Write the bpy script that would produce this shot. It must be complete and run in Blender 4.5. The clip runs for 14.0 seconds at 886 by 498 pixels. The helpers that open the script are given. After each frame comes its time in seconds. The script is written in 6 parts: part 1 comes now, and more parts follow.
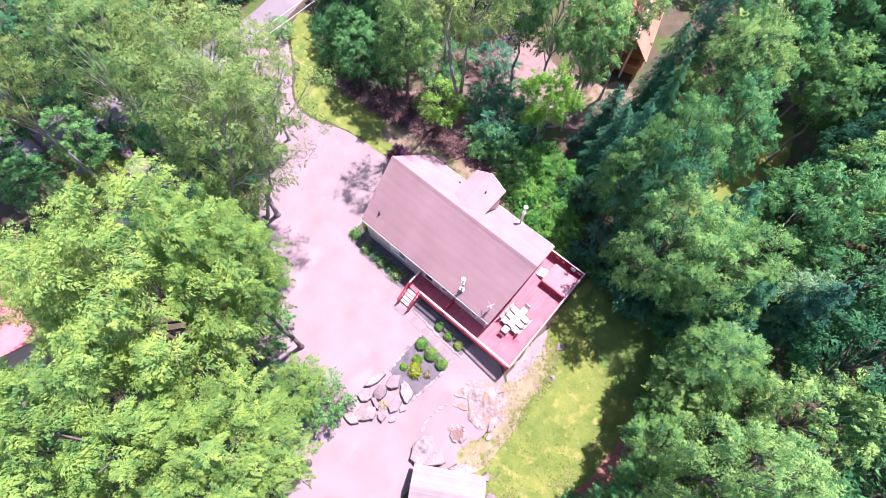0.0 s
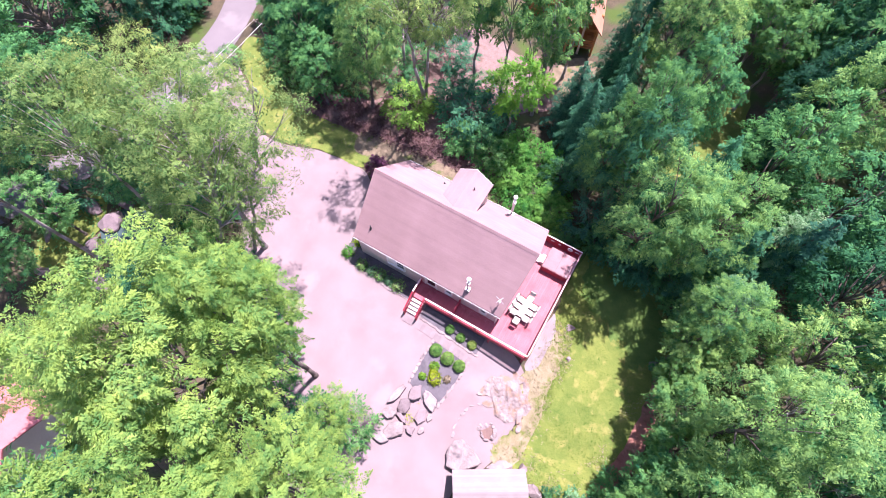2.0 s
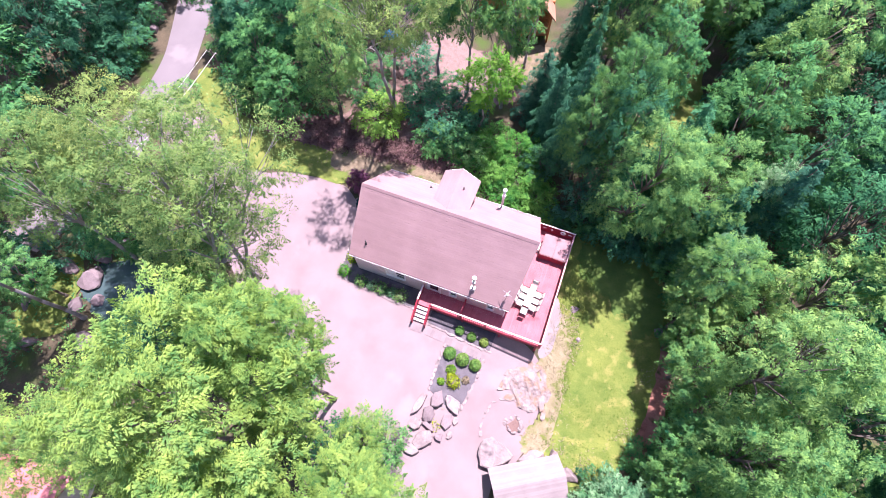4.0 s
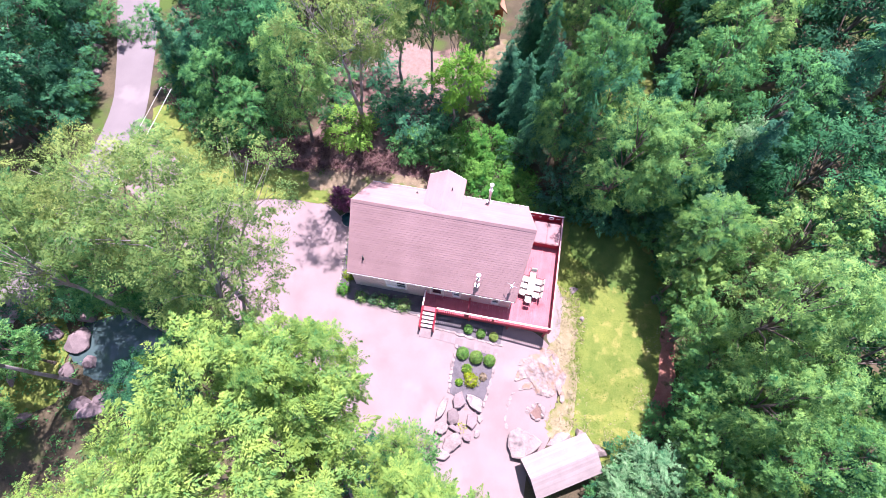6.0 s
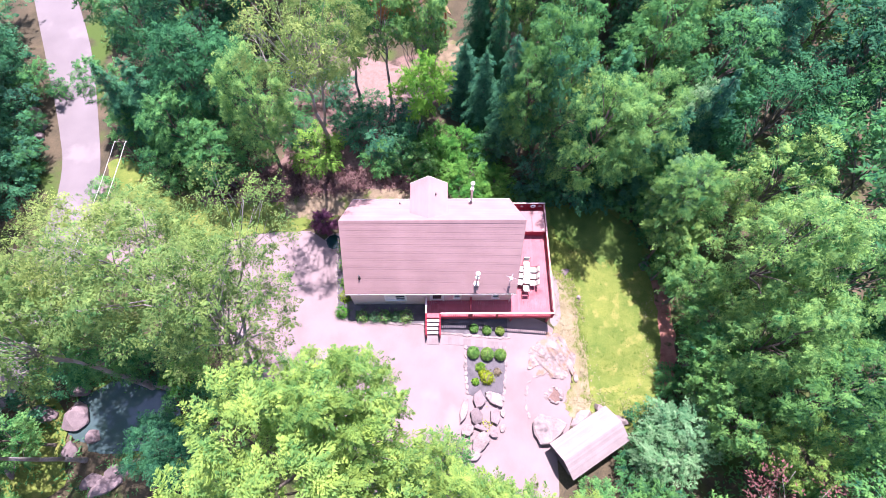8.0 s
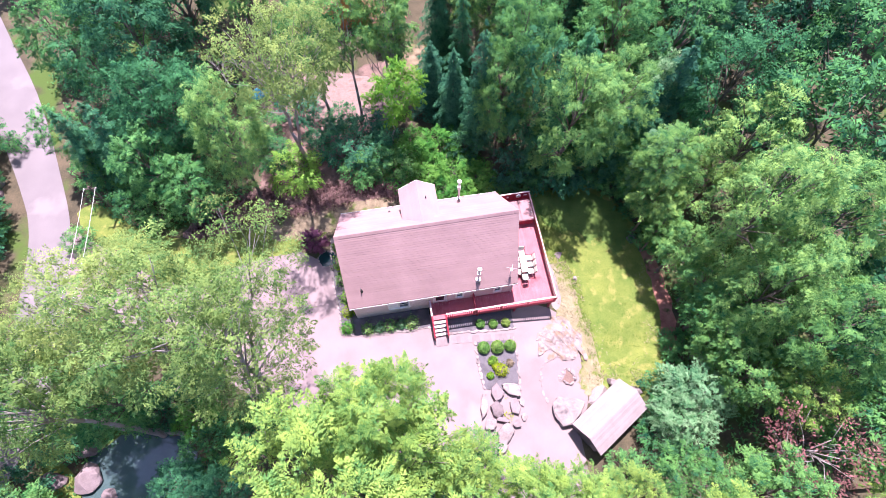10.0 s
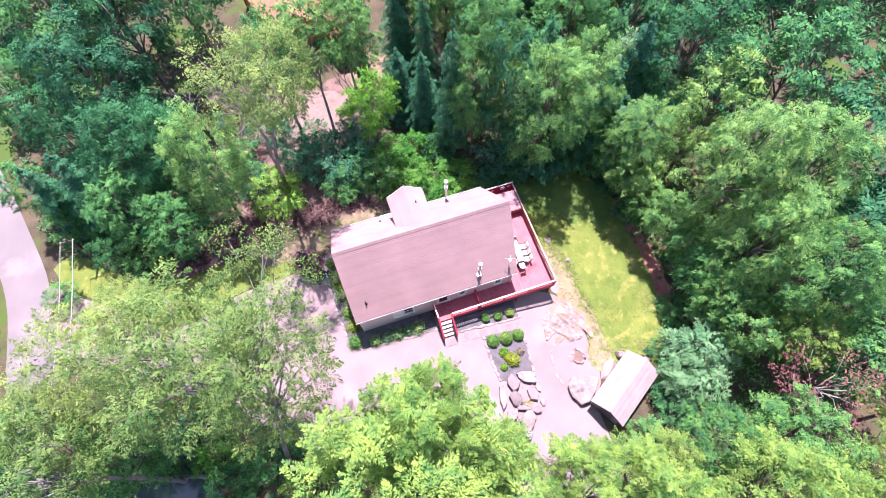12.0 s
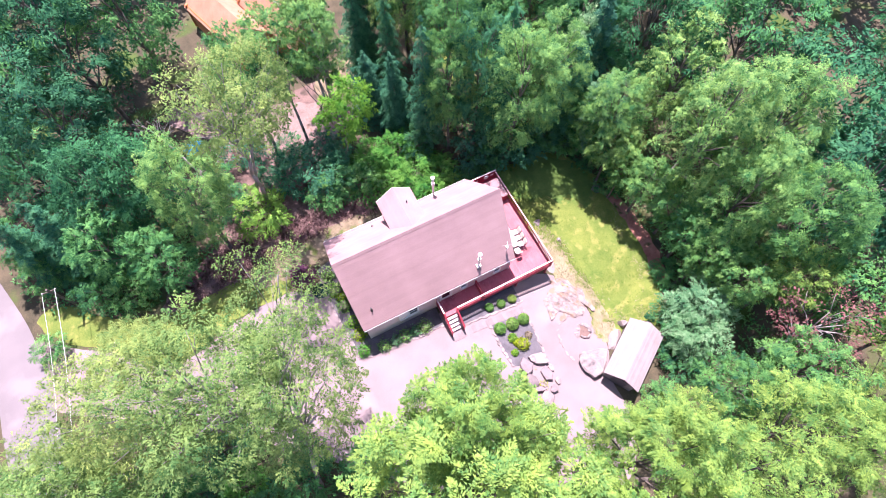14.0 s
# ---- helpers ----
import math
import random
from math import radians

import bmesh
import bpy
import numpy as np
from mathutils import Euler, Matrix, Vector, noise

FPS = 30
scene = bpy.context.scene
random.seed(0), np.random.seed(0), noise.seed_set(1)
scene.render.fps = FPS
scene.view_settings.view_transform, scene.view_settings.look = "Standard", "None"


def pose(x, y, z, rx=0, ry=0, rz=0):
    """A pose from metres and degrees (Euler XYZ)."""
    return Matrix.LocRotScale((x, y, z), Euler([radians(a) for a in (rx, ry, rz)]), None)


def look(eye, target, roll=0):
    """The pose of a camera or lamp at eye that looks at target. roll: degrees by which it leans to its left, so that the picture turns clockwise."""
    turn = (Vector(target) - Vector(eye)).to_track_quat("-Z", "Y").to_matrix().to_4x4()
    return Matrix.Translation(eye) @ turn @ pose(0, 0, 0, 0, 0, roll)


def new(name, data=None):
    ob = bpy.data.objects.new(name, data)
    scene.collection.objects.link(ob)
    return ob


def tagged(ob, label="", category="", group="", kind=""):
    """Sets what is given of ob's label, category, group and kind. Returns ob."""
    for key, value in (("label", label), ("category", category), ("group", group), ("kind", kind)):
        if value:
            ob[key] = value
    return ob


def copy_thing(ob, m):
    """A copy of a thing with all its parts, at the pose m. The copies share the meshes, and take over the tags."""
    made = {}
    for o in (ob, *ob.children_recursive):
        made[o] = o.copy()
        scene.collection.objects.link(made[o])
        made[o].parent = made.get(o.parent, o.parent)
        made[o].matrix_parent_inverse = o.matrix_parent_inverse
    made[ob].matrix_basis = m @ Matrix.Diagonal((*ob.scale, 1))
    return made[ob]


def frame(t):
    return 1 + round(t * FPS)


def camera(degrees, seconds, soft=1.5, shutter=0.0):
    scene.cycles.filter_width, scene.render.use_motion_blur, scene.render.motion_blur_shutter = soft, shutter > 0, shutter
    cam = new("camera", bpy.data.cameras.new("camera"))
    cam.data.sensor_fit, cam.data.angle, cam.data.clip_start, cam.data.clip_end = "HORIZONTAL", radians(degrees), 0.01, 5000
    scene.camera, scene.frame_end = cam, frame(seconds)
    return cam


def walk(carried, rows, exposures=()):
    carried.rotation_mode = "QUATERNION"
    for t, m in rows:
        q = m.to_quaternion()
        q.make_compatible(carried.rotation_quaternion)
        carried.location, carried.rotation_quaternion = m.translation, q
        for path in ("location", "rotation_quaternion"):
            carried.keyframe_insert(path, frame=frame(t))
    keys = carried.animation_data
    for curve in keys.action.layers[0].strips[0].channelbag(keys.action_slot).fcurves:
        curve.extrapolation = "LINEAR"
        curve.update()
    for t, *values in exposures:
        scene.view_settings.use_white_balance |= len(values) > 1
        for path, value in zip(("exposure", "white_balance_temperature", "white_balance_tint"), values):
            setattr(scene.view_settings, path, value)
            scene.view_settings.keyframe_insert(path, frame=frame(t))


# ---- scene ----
cam = camera(82.0, 14.0, soft=0.9)
PATH = [
    (0, (9.532, -13.704, 38.152), (9.027, -13.076, 36.321), 2.3),
    (0.5, (9.036, -13.829, 38.126), (8.558, -13.186, 36.293), 1.5),
    (1, (8.556, -13.984, 38.11), (8.102, -13.331, 36.274), 0.9),
    (1.5, (8.087, -14.171, 38.113), (7.656, -13.504, 36.277), 0.3),
    (2, (7.6, -14.384, 38.132), (7.196, -13.701, 36.296), -0.1),
    (2.5, (7.085, -14.619, 38.16), (6.71, -13.92, 36.325), -0.3),
    (3, (6.532, -14.849, 38.187), (6.187, -14.133, 36.351), -0.2),
    (5.5, (3.585, -15.731, 38.319), (3.401, -14.956, 36.484), 0.0),
    (6, (2.929, -15.864, 38.391), (2.785, -15.079, 36.557), 0.4),
    (6.5, (2.262, -15.976, 38.49), (2.16, -15.182, 36.657), 0.4),
    (7, (1.659, -16.069, 38.567), (1.598, -15.264, 36.737), 0.3),
    (7.5, (1.131, -16.082, 38.607), (1.102, -15.274, 36.778), 0.2),
    (8, (0.64, -16.051, 38.637), (0.644, -15.241, 36.808), 0.0),
    (10.5, (-2.057, -15.931, 38.813), (-1.897, -15.13, 36.987), -0.2),
    (11, (-2.603, -15.908, 38.857), (-2.413, -15.108, 37.034), -0.4),
    (11.5, (-3.139, -15.847, 38.904), (-2.916, -15.052, 37.082), -0.6),
    (12, (-3.639, -15.735, 38.942), (-3.384, -14.949, 37.121), -0.5),
    (12.5, (-4.105, -15.566, 38.958), (-3.822, -14.792, 37.136), -0.6),
    (13, (-4.564, -15.369, 38.953), (-4.253, -14.609, 37.129), -0.9),
    (13.5, (-5.054, -15.182, 38.946), (-4.717, -14.437, 37.12), -0.9),
    (14, (-5.585, -15.015, 38.952), (-5.222, -14.286, 37.125), -0.7),
]
walk(cam, [(t, look(eye, target, roll)) for t, eye, target, roll in PATH], [(0.0, 2.14, 6100.0, 35.0), (7.0, 2.2, 6100.0, 31.0), (14.0, 2.28, 6200.0, 31.0)])

# ---- light ----
SUN = Vector((0.07, 0.34, 0.94)).normalized()
world = bpy.data.worlds.new("sky")
scene.world = world
world.use_nodes = True
wn = world.node_tree
sky = wn.nodes.new("ShaderNodeTexSky")
sky.sky_type = "NISHITA"
sky.sun_disc = False
sky.sun_elevation = math.asin(SUN.z)
sky.sun_rotation = math.atan2(SUN.x, SUN.y)
wn.links.new(sky.outputs[0], wn.nodes["Background"].inputs[0])
wn.nodes["Background"].inputs[1].default_value = 0.072
sun = new("sun", bpy.data.lights.new("sun", "SUN"))
sun.data.energy = 3.0
sun.data.angle = radians(0.6)
sun.data.color = (1.0, 0.95, 0.88)
sun.matrix_world = look(SUN * 90, (0, 0, 0))


# ---- materials ----
def rgb(c):
    return (*c, 1.0)


def mat(name, a, b, size=1.0, rough=0.8, bump=0.0, fine=None, spread=0.0, metal=0.0, spec=0.3, stain=None):
    """Two colours mixed by noise at a coarse and a fine scale, in metres."""
    m = bpy.data.materials.new(name)
    m.use_nodes = True
    nt = m.node_tree
    p = nt.nodes["Principled BSDF"]
    p.inputs["Roughness"].default_value = rough
    p.inputs["Metallic"].default_value = metal
    p.inputs["Specular IOR Level"].default_value = spec
    geo = nt.nodes.new("ShaderNodeNewGeometry")
    n1, n2 = nt.nodes.new("ShaderNodeTexNoise"), nt.nodes.new("ShaderNodeTexNoise")
    n1.inputs["Scale"].default_value, n1.inputs["Detail"].default_value = 1 / size, 4
    n2.inputs["Scale"].default_value, n2.inputs["Detail"].default_value = 1 / (fine or size / 9), 6
    n2.inputs["Roughness"].default_value = 0.7
    for n in (n1, n2):
        nt.links.new(geo.outputs["Position"], n.inputs["Vector"])
    add = nt.nodes.new("ShaderNodeMath")
    add.operation = "ADD"
    nt.links.new(n1.outputs["Fac"], add.inputs[0])
    nt.links.new(n2.outputs["Fac"], add.inputs[1])
    ramp = nt.nodes.new("ShaderNodeMapRange")
    ramp.inputs["From Min"].default_value, ramp.inputs["From Max"].default_value = 0.72, 1.28
    nt.links.new(add.outputs[0], ramp.inputs["Value"])
    mix = nt.nodes.new("ShaderNodeMix")
    mix.data_type = "RGBA"
    mix.inputs[6].default_value, mix.inputs[7].default_value = rgb(a), rgb(b)
    nt.links.new(ramp.outputs[0], mix.inputs[0])
    out = mix.outputs[2]
    if stain:
        n3 = nt.nodes.new("ShaderNodeTexNoise")
        n3.inputs["Scale"].default_value, n3.inputs["Detail"].default_value = 1 / stain[1], 5
        nt.links.new(geo.outputs["Position"], n3.inputs["Vector"])
        r3 = nt.nodes.new("ShaderNodeMapRange")
        r3.inputs["From Min"].default_value, r3.inputs["From Max"].default_value = stain[2], stain[2] + 0.12
        nt.links.new(n3.outputs["Fac"], r3.inputs["Value"])
        m3 = nt.nodes.new("ShaderNodeMix")
        m3.data_type = "RGBA"
        m3.inputs[7].default_value = rgb(stain[0])
        nt.links.new(out, m3.inputs[6])
        nt.links.new(r3.outputs[0], m3.inputs[0])
        out = m3.outputs[2]
    if spread:
        info = nt.nodes.new("ShaderNodeObjectInfo")
        hsv = nt.nodes.new("ShaderNodeHueSaturation")
        rr = nt.nodes.new("ShaderNodeMapRange")
        rr.inputs["To Min"].default_value, rr.inputs["To Max"].default_value = 1 - spread, 1 + spread
        nt.links.new(info.outputs["Random"], rr.inputs["Value"])
        nt.links.new(rr.outputs[0], hsv.inputs["Value"])
        nt.links.new(out, hsv.inputs["Color"])
        out = hsv.outputs[0]
    nt.links.new(out, p.inputs["Base Color"])
    if bump:
        bn = nt.nodes.new("ShaderNodeBump")
        bn.inputs["Strength"].default_value, bn.inputs["Distance"].default_value = 0.8, bump
        nt.links.new(n2.outputs["Fac"], bn.inputs["Height"])
        nt.links.new(bn.outputs[0], p.inputs["Normal"])
    return m


def leaf_mat(name, dark, light, spread=0.2, through_light=0.3, hue=0.03):
    """Leaves: each one its own shade, each tree its own tone, light passing through."""
    m = bpy.data.materials.new(name)
    m.use_nodes = True
    nt = m.node_tree
    p = nt.nodes["Principled BSDF"]
    p.inputs["Roughness"].default_value = 0.6
    p.inputs["Specular IOR Level"].default_value = 0.08
    geo, info = nt.nodes.new("ShaderNodeNewGeometry"), nt.nodes.new("ShaderNodeObjectInfo")
    noi = nt.nodes.new("ShaderNodeTexNoise")
    noi.inputs["Scale"].default_value, noi.inputs["Detail"].default_value = 1.7, 4
    nt.links.new(geo.outputs["Position"], noi.inputs["Vector"])
    add = nt.nodes.new("ShaderNodeMath")
    add.operation = "ADD"
    each = nt.nodes.new("ShaderNodeMath")
    each.operation = "MULTIPLY"
    each.inputs[1].default_value = 0.34
    nt.links.new(geo.outputs["Random Per Island"], each.inputs[0])
    nt.links.new(each.outputs[0], add.inputs[0])
    tuft = nt.nodes.new("ShaderNodeMapRange")
    tuft.inputs["From Min"].default_value, tuft.inputs["From Max"].default_value = 0.34, 0.66
    noi.inputs["Roughness"].default_value = 0.62
    nt.links.new(noi.outputs["Fac"], tuft.inputs["Value"])
    nt.links.new(tuft.outputs[0], add.inputs[1])
    ramp = nt.nodes.new("ShaderNodeMapRange")
    ramp.inputs["From Min"].default_value, ramp.inputs["From Max"].default_value = 0.08, 1.2
    nt.links.new(add.outputs[0], ramp.inputs["Value"])
    mix = nt.nodes.new("ShaderNodeMix")
    mix.data_type = "RGBA"
    mix.inputs[6].default_value, mix.inputs[7].default_value = rgb(dark), rgb(light)
    nt.links.new(ramp.outputs[0], mix.inputs[0])
    hsv = nt.nodes.new("ShaderNodeHueSaturation")
    rv, rh = nt.nodes.new("ShaderNodeMapRange"), nt.nodes.new("ShaderNodeMapRange")
    rv.inputs["To Min"].default_value, rv.inputs["To Max"].default_value = 1 - spread, 1 + spread
    rh.inputs["To Min"].default_value, rh.inputs["To Max"].default_value = 0.5 + hue, 0.5 - hue
    for r, k in ((rv, "Value"), (rh, "Hue")):
        nt.links.new(info.outputs["Random"], r.inputs["Value"])
        nt.links.new(r.outputs[0], hsv.inputs[k])
    nt.links.new(mix.outputs[2], hsv.inputs["Color"])
    nt.links.new(hsv.outputs[0], p.inputs["Base Color"])
    tr = nt.nodes.new("ShaderNodeBsdfTranslucent")
    nt.links.new(hsv.outputs[0], tr.inputs["Color"])
    ms = nt.nodes.new("ShaderNodeMixShader")
    ms.inputs[0].default_value = through_light
    nt.links.new(p.outputs[0], ms.inputs[1])
    nt.links.new(tr.outputs[0], ms.inputs[2])
    nt.links.new(ms.outputs[0], nt.nodes["Material Output"].inputs["Surface"])
    return m


M = dict(
    soil=mat("forest_floor", (0.042, 0.038, 0.024), (0.115, 0.088, 0.056), 1.6, 0.95, 0.05, 0.12, stain=((0.06, 0.10, 0.02), 4.0, 0.52)),
    litter=mat("leaf_litter", (0.10, 0.06, 0.055), (0.23, 0.148, 0.13), 1.2, 0.95, 0.05, 0.1, stain=((0.07, 0.05, 0.04), 1.1, 0.53)),
    # leaf litter again, lightened so its colour carries the sunshine in the gap
    sunlitlitter=mat("sunlit_pale_litter", (0.16, 0.105, 0.095), (0.28, 0.20, 0.185), 0.9, 0.95, 0.05, 0.1, stain=((0.16, 0.10, 0.08), 0.9, 0.56)),
    lawn=mat("lawn_grass", (0.07, 0.12, 0.02), (0.18, 0.205, 0.045), 1.5, 0.9, 0.03, 0.09, stain=((0.215, 0.215, 0.06), 0.8, 0.55)),
    # greener, darker lawn: the trees' shade is mixed into the grass colour
    shadegreenlawn=mat("shade_green_lawn", (0.055, 0.115, 0.022), (0.125, 0.185, 0.042), 1.2, 0.9, 0.03, 0.09),
    dry=mat("dry_grass", (0.17, 0.145, 0.075), (0.31, 0.255, 0.175), 0.8, 0.95, 0.04, 0.07, stain=((0.12, 0.145, 0.03), 0.9, 0.54)),
    dirt=mat("dry_dirt", (0.11, 0.085, 0.055), (0.26, 0.20, 0.135), 0.7, 0.95, 0.04, 0.07, stain=((0.09, 0.115, 0.03), 0.9, 0.55)),
    asphalt=mat("worn_asphalt", (0.194, 0.145, 0.151), (0.262, 0.198, 0.205), 2.2, 0.9, 0.004, 0.04, stain=((0.272, 0.202, 0.204), 3.2, 0.56)),
    road=mat("road_asphalt", (0.155, 0.132, 0.143), (0.195, 0.166, 0.178), 2.5, 0.9, 0.005, 0.05, stain=((0.22, 0.187, 0.198), 3.0, 0.56)),
    gravel=mat("pale_gravel", (0.19, 0.155, 0.16), (0.29, 0.24, 0.245), 1.0, 0.95, 0.02, 0.05),
    mulch=mat("dark_mulch", (0.075, 0.067, 0.077), (0.15, 0.132, 0.15), 0.6, 0.95, 0.03, 0.06),
    paver=mat("grey_paver", (0.18, 0.14, 0.15), (0.235, 0.185, 0.195), 0.8, 0.85, 0.006, 0.03, spread=0.12),
    rock=mat("pale_rock", (0.17, 0.132, 0.135), (0.34, 0.275, 0.272), 0.9, 0.9, 0.03, 0.1, spread=0.12, stain=((0.11, 0.09, 0.095), 0.8, 0.6)),
    ledge=mat("ledge_rock", (0.16, 0.12, 0.115), (0.33, 0.27, 0.262), 0.5, 0.9, 0.04, 0.06, spread=0.1, stain=((0.25, 0.165, 0.125), 0.7, 0.5)),
    slab=mat("mauve_rock", (0.145, 0.11, 0.118), (0.24, 0.185, 0.195), 0.8, 0.9, 0.02, 0.08, spread=0.15),
    siding=mat("tan_siding", (0.60, 0.49, 0.47), (0.68, 0.56, 0.54), 1.5, 0.7, 0.0),
    white=mat("white_paint", (0.72, 0.70, 0.69), (0.82, 0.80, 0.79), 0.8, 0.5),
    roof=mat("roof_shingles", (0.285, 0.178, 0.184), (0.365, 0.232, 0.237), 1.6, 0.9, 0.006, 0.06, spread=0.04, spec=0.15),
    shed_roof=mat("shed_shingles", (0.235, 0.19, 0.197), (0.31, 0.255, 0.262), 1.0, 0.9, 0.006, 0.05, spread=0.08, spec=0.15),
    glass=mat("window_glass", (0.02, 0.025, 0.03), (0.05, 0.055, 0.06), 0.7, 0.06, spec=0.8),
    deck=mat("red_deck_stain", (0.33, 0.075, 0.10), (0.43, 0.125, 0.15), 0.9, 0.6, 0.002, 0.05, spread=0.08, stain=((0.25, 0.04, 0.06), 1.3, 0.6)),
    rail=mat("red_rail_paint", (0.29, 0.025, 0.045), (0.40, 0.05, 0.075), 0.7, 0.5, spread=0.06),
    cap=mat("pale_rail_cap", (0.62, 0.46, 0.46), (0.74, 0.60, 0.60), 0.5, 0.6),
    sidecap=mat("worn_red_cap", (0.42, 0.20, 0.22), (0.56, 0.34, 0.35), 0.5, 0.6),
    tread=mat("pale_tread", (0.48, 0.37, 0.37), (0.60, 0.48, 0.48), 0.4, 0.7),
    tub=mat("tub_cover", (0.23, 0.11, 0.125), (0.29, 0.15, 0.165), 0.6, 0.6, 0.003),
    steel=mat("galvanised", (0.45, 0.45, 0.46), (0.6, 0.6, 0.61), 0.3, 0.4, metal=0.7),
    dark=mat("dark_metal", (0.03, 0.03, 0.033), (0.06, 0.06, 0.065), 0.3, 0.5),
    cushion=mat("pale_cushion", (0.46, 0.44, 0.40), (0.58, 0.55, 0.50), 0.3, 0.85),
    bark=mat("bark", (0.07, 0.055, 0.048), (0.19, 0.155, 0.14), 0.5, 0.95, 0.03, 0.07),
    pale_bark=mat("pale_bark", (0.20, 0.175, 0.165), (0.36, 0.32, 0.31), 0.6, 0.95, 0.02, 0.07),
    water=mat("pond_water", (0.05, 0.085, 0.09), (0.065, 0.10, 0.105), 3.0, 0.05, spec=0.7),
    log=mat("log_wall", (0.36, 0.13, 0.045), (0.48, 0.20, 0.075), 0.6, 0.6, 0.01, 0.06, spread=0.1),
    cabin_roof=mat("rust_shingles", (0.36, 0.17, 0.11), (0.46, 0.24, 0.165), 1.0, 0.9, 0.01, 0.05),
    pink_roof=mat("red_roof", (0.42, 0.14, 0.15), (0.50, 0.19, 0.20), 1.0, 0.9, 0.01, 0.05),
    shedwall=mat("weathered_wall", (0.13, 0.115, 0.115), (0.20, 0.18, 0.18), 0.5, 0.9),
    rustlitter=mat("rust_litter", (0.22, 0.085, 0.065), (0.38, 0.18, 0.14), 0.7, 0.95, 0.04, 0.08, stain=((0.05, 0.07, 0.02), 0.9, 0.58)),
    pool=mat("pool_water", (0.007, 0.032, 0.038), (0.012, 0.045, 0.05), 0.5, 0.06, spec=0.6),
    blue=mat("blue_tarp", (0.03, 0.25, 0.45), (0.05, 0.33, 0.55), 0.5, 0.5),
    pole=mat("pole_wood", (0.20, 0.17, 0.15), (0.32, 0.28, 0.25), 0.5, 0.8),
)
L = dict(
    bright=leaf_mat("leaf_bright", (0.065, 0.20, 0.06), (0.325, 0.455, 0.095), 0.06, 0.34, 0.008),
    airy=leaf_mat("leaf_airy", (0.06, 0.16, 0.05), (0.32, 0.42, 0.12), 0.10, 0.34, 0.015),
    mid=leaf_mat("leaf_mid", (0.008, 0.10, 0.052), (0.155, 0.395, 0.115), 0.3, 0.34, 0.03),
    light=leaf_mat("leaf_light", (0.014, 0.135, 0.058), (0.255, 0.46, 0.12), 0.2, 0.34, 0.025),
    teal=leaf_mat("leaf_teal", (0.007, 0.082, 0.055), (0.105, 0.31, 0.155), 0.25, 0.3, 0.02),
    deep=leaf_mat("leaf_deep", (0.005, 0.062, 0.038), (0.07, 0.24, 0.10), 0.25, 0.28, 0.02),
    lime=leaf_mat("leaf_lime", (0.05, 0.20, 0.03), (0.21, 0.40, 0.05), 0.1, 0.4),
    fern=leaf_mat("leaf_fern", (0.04, 0.18, 0.035), (0.20, 0.43, 0.08), 0.25, 0.35),
    maroon=leaf_mat("leaf_maroon", (0.08, 0.028, 0.05), (0.22, 0.08, 0.12), 0.1, 0.2),
    rust=leaf_mat("leaf_rust", (0.15, 0.07, 0.06), (0.27, 0.15, 0.125), 0.1, 0.2),
    hedge=leaf_mat("leaf_hedge", (0.07, 0.175, 0.035), (0.22, 0.345, 0.085), 0.1, 0.2),
    sage=leaf_mat("leaf_sage", (0.04, 0.16, 0.08), (0.22, 0.40, 0.21), 0.12, 0.25),
    turf=leaf_mat("leaf_turf", (0.07, 0.13, 0.02), (0.20, 0.23, 0.05), 0.05, 0.35),
    # turf blades darkened and greened the same way, to paint the shade
    green=leaf_mat("leaf_shade_green_turf", (0.05, 0.12, 0.025), (0.13, 0.21, 0.05), 0.05, 0.35),
    straw=leaf_mat("leaf_straw", (0.20, 0.16, 0.10), (0.36, 0.30, 0.22), 0.05, 0.35),
    brush=leaf_mat("leaf_brush", (0.06, 0.03, 0.035), (0.24, 0.14, 0.145), 0.05, 0.1),
    yellow=leaf_mat("leaf_yellow", (0.17, 0.25, 0.01), (0.32, 0.40, 0.03), 0.05, 0.3),
)


# ---- mesh helpers ----
def finish(me, material, smooth=False):
    me.materials.append(material)
    if smooth:
        me.polygons.foreach_set("use_smooth", [True] * len(me.polygons))
    return me


def part(name, bm, material, parent=None, label="", smooth=False):
    me = bpy.data.meshes.new(name)
    bm.to_mesh(me)
    bm.free()
    ob = new(name, finish(me, material, smooth))
    ob.parent = parent
    return tagged(ob, label)


def empty(name, at, label, category, group="", turn=0.0, kind=""):
    ob = new(name)
    ob.matrix_basis = pose(*at, 0, 0, turn)
    return tagged(ob, label, category, group, kind)


def box(bm, x0, x1, y0, y1, z0, z1, bevel=0.0, m=None):
    r = bmesh.ops.create_cube(bm, size=1.0)
    v = r["verts"]
    bmesh.ops.transform(bm, verts=v, matrix=Matrix.Translation(((x0 + x1) / 2, (y0 + y1) / 2, (z0 + z1) / 2)) @ Matrix.Diagonal((x1 - x0, y1 - y0, z1 - z0, 1)))
    if bevel:
        es = list({e for a in v for e in a.link_edges})
        v = list({a for f in bmesh.ops.bevel(bm, geom=es, offset=bevel, segments=2, affect="EDGES")["faces"] for a in f.verts} | {a for a in v if a.is_valid})
    if m is not None:
        bmesh.ops.transform(bm, verts=v, matrix=m)
    return bm


def boxes(*sets, bevel=0.0):
    bm = bmesh.new()
    for s in sets:
        box(bm, *s, bevel=bevel)
    return bm


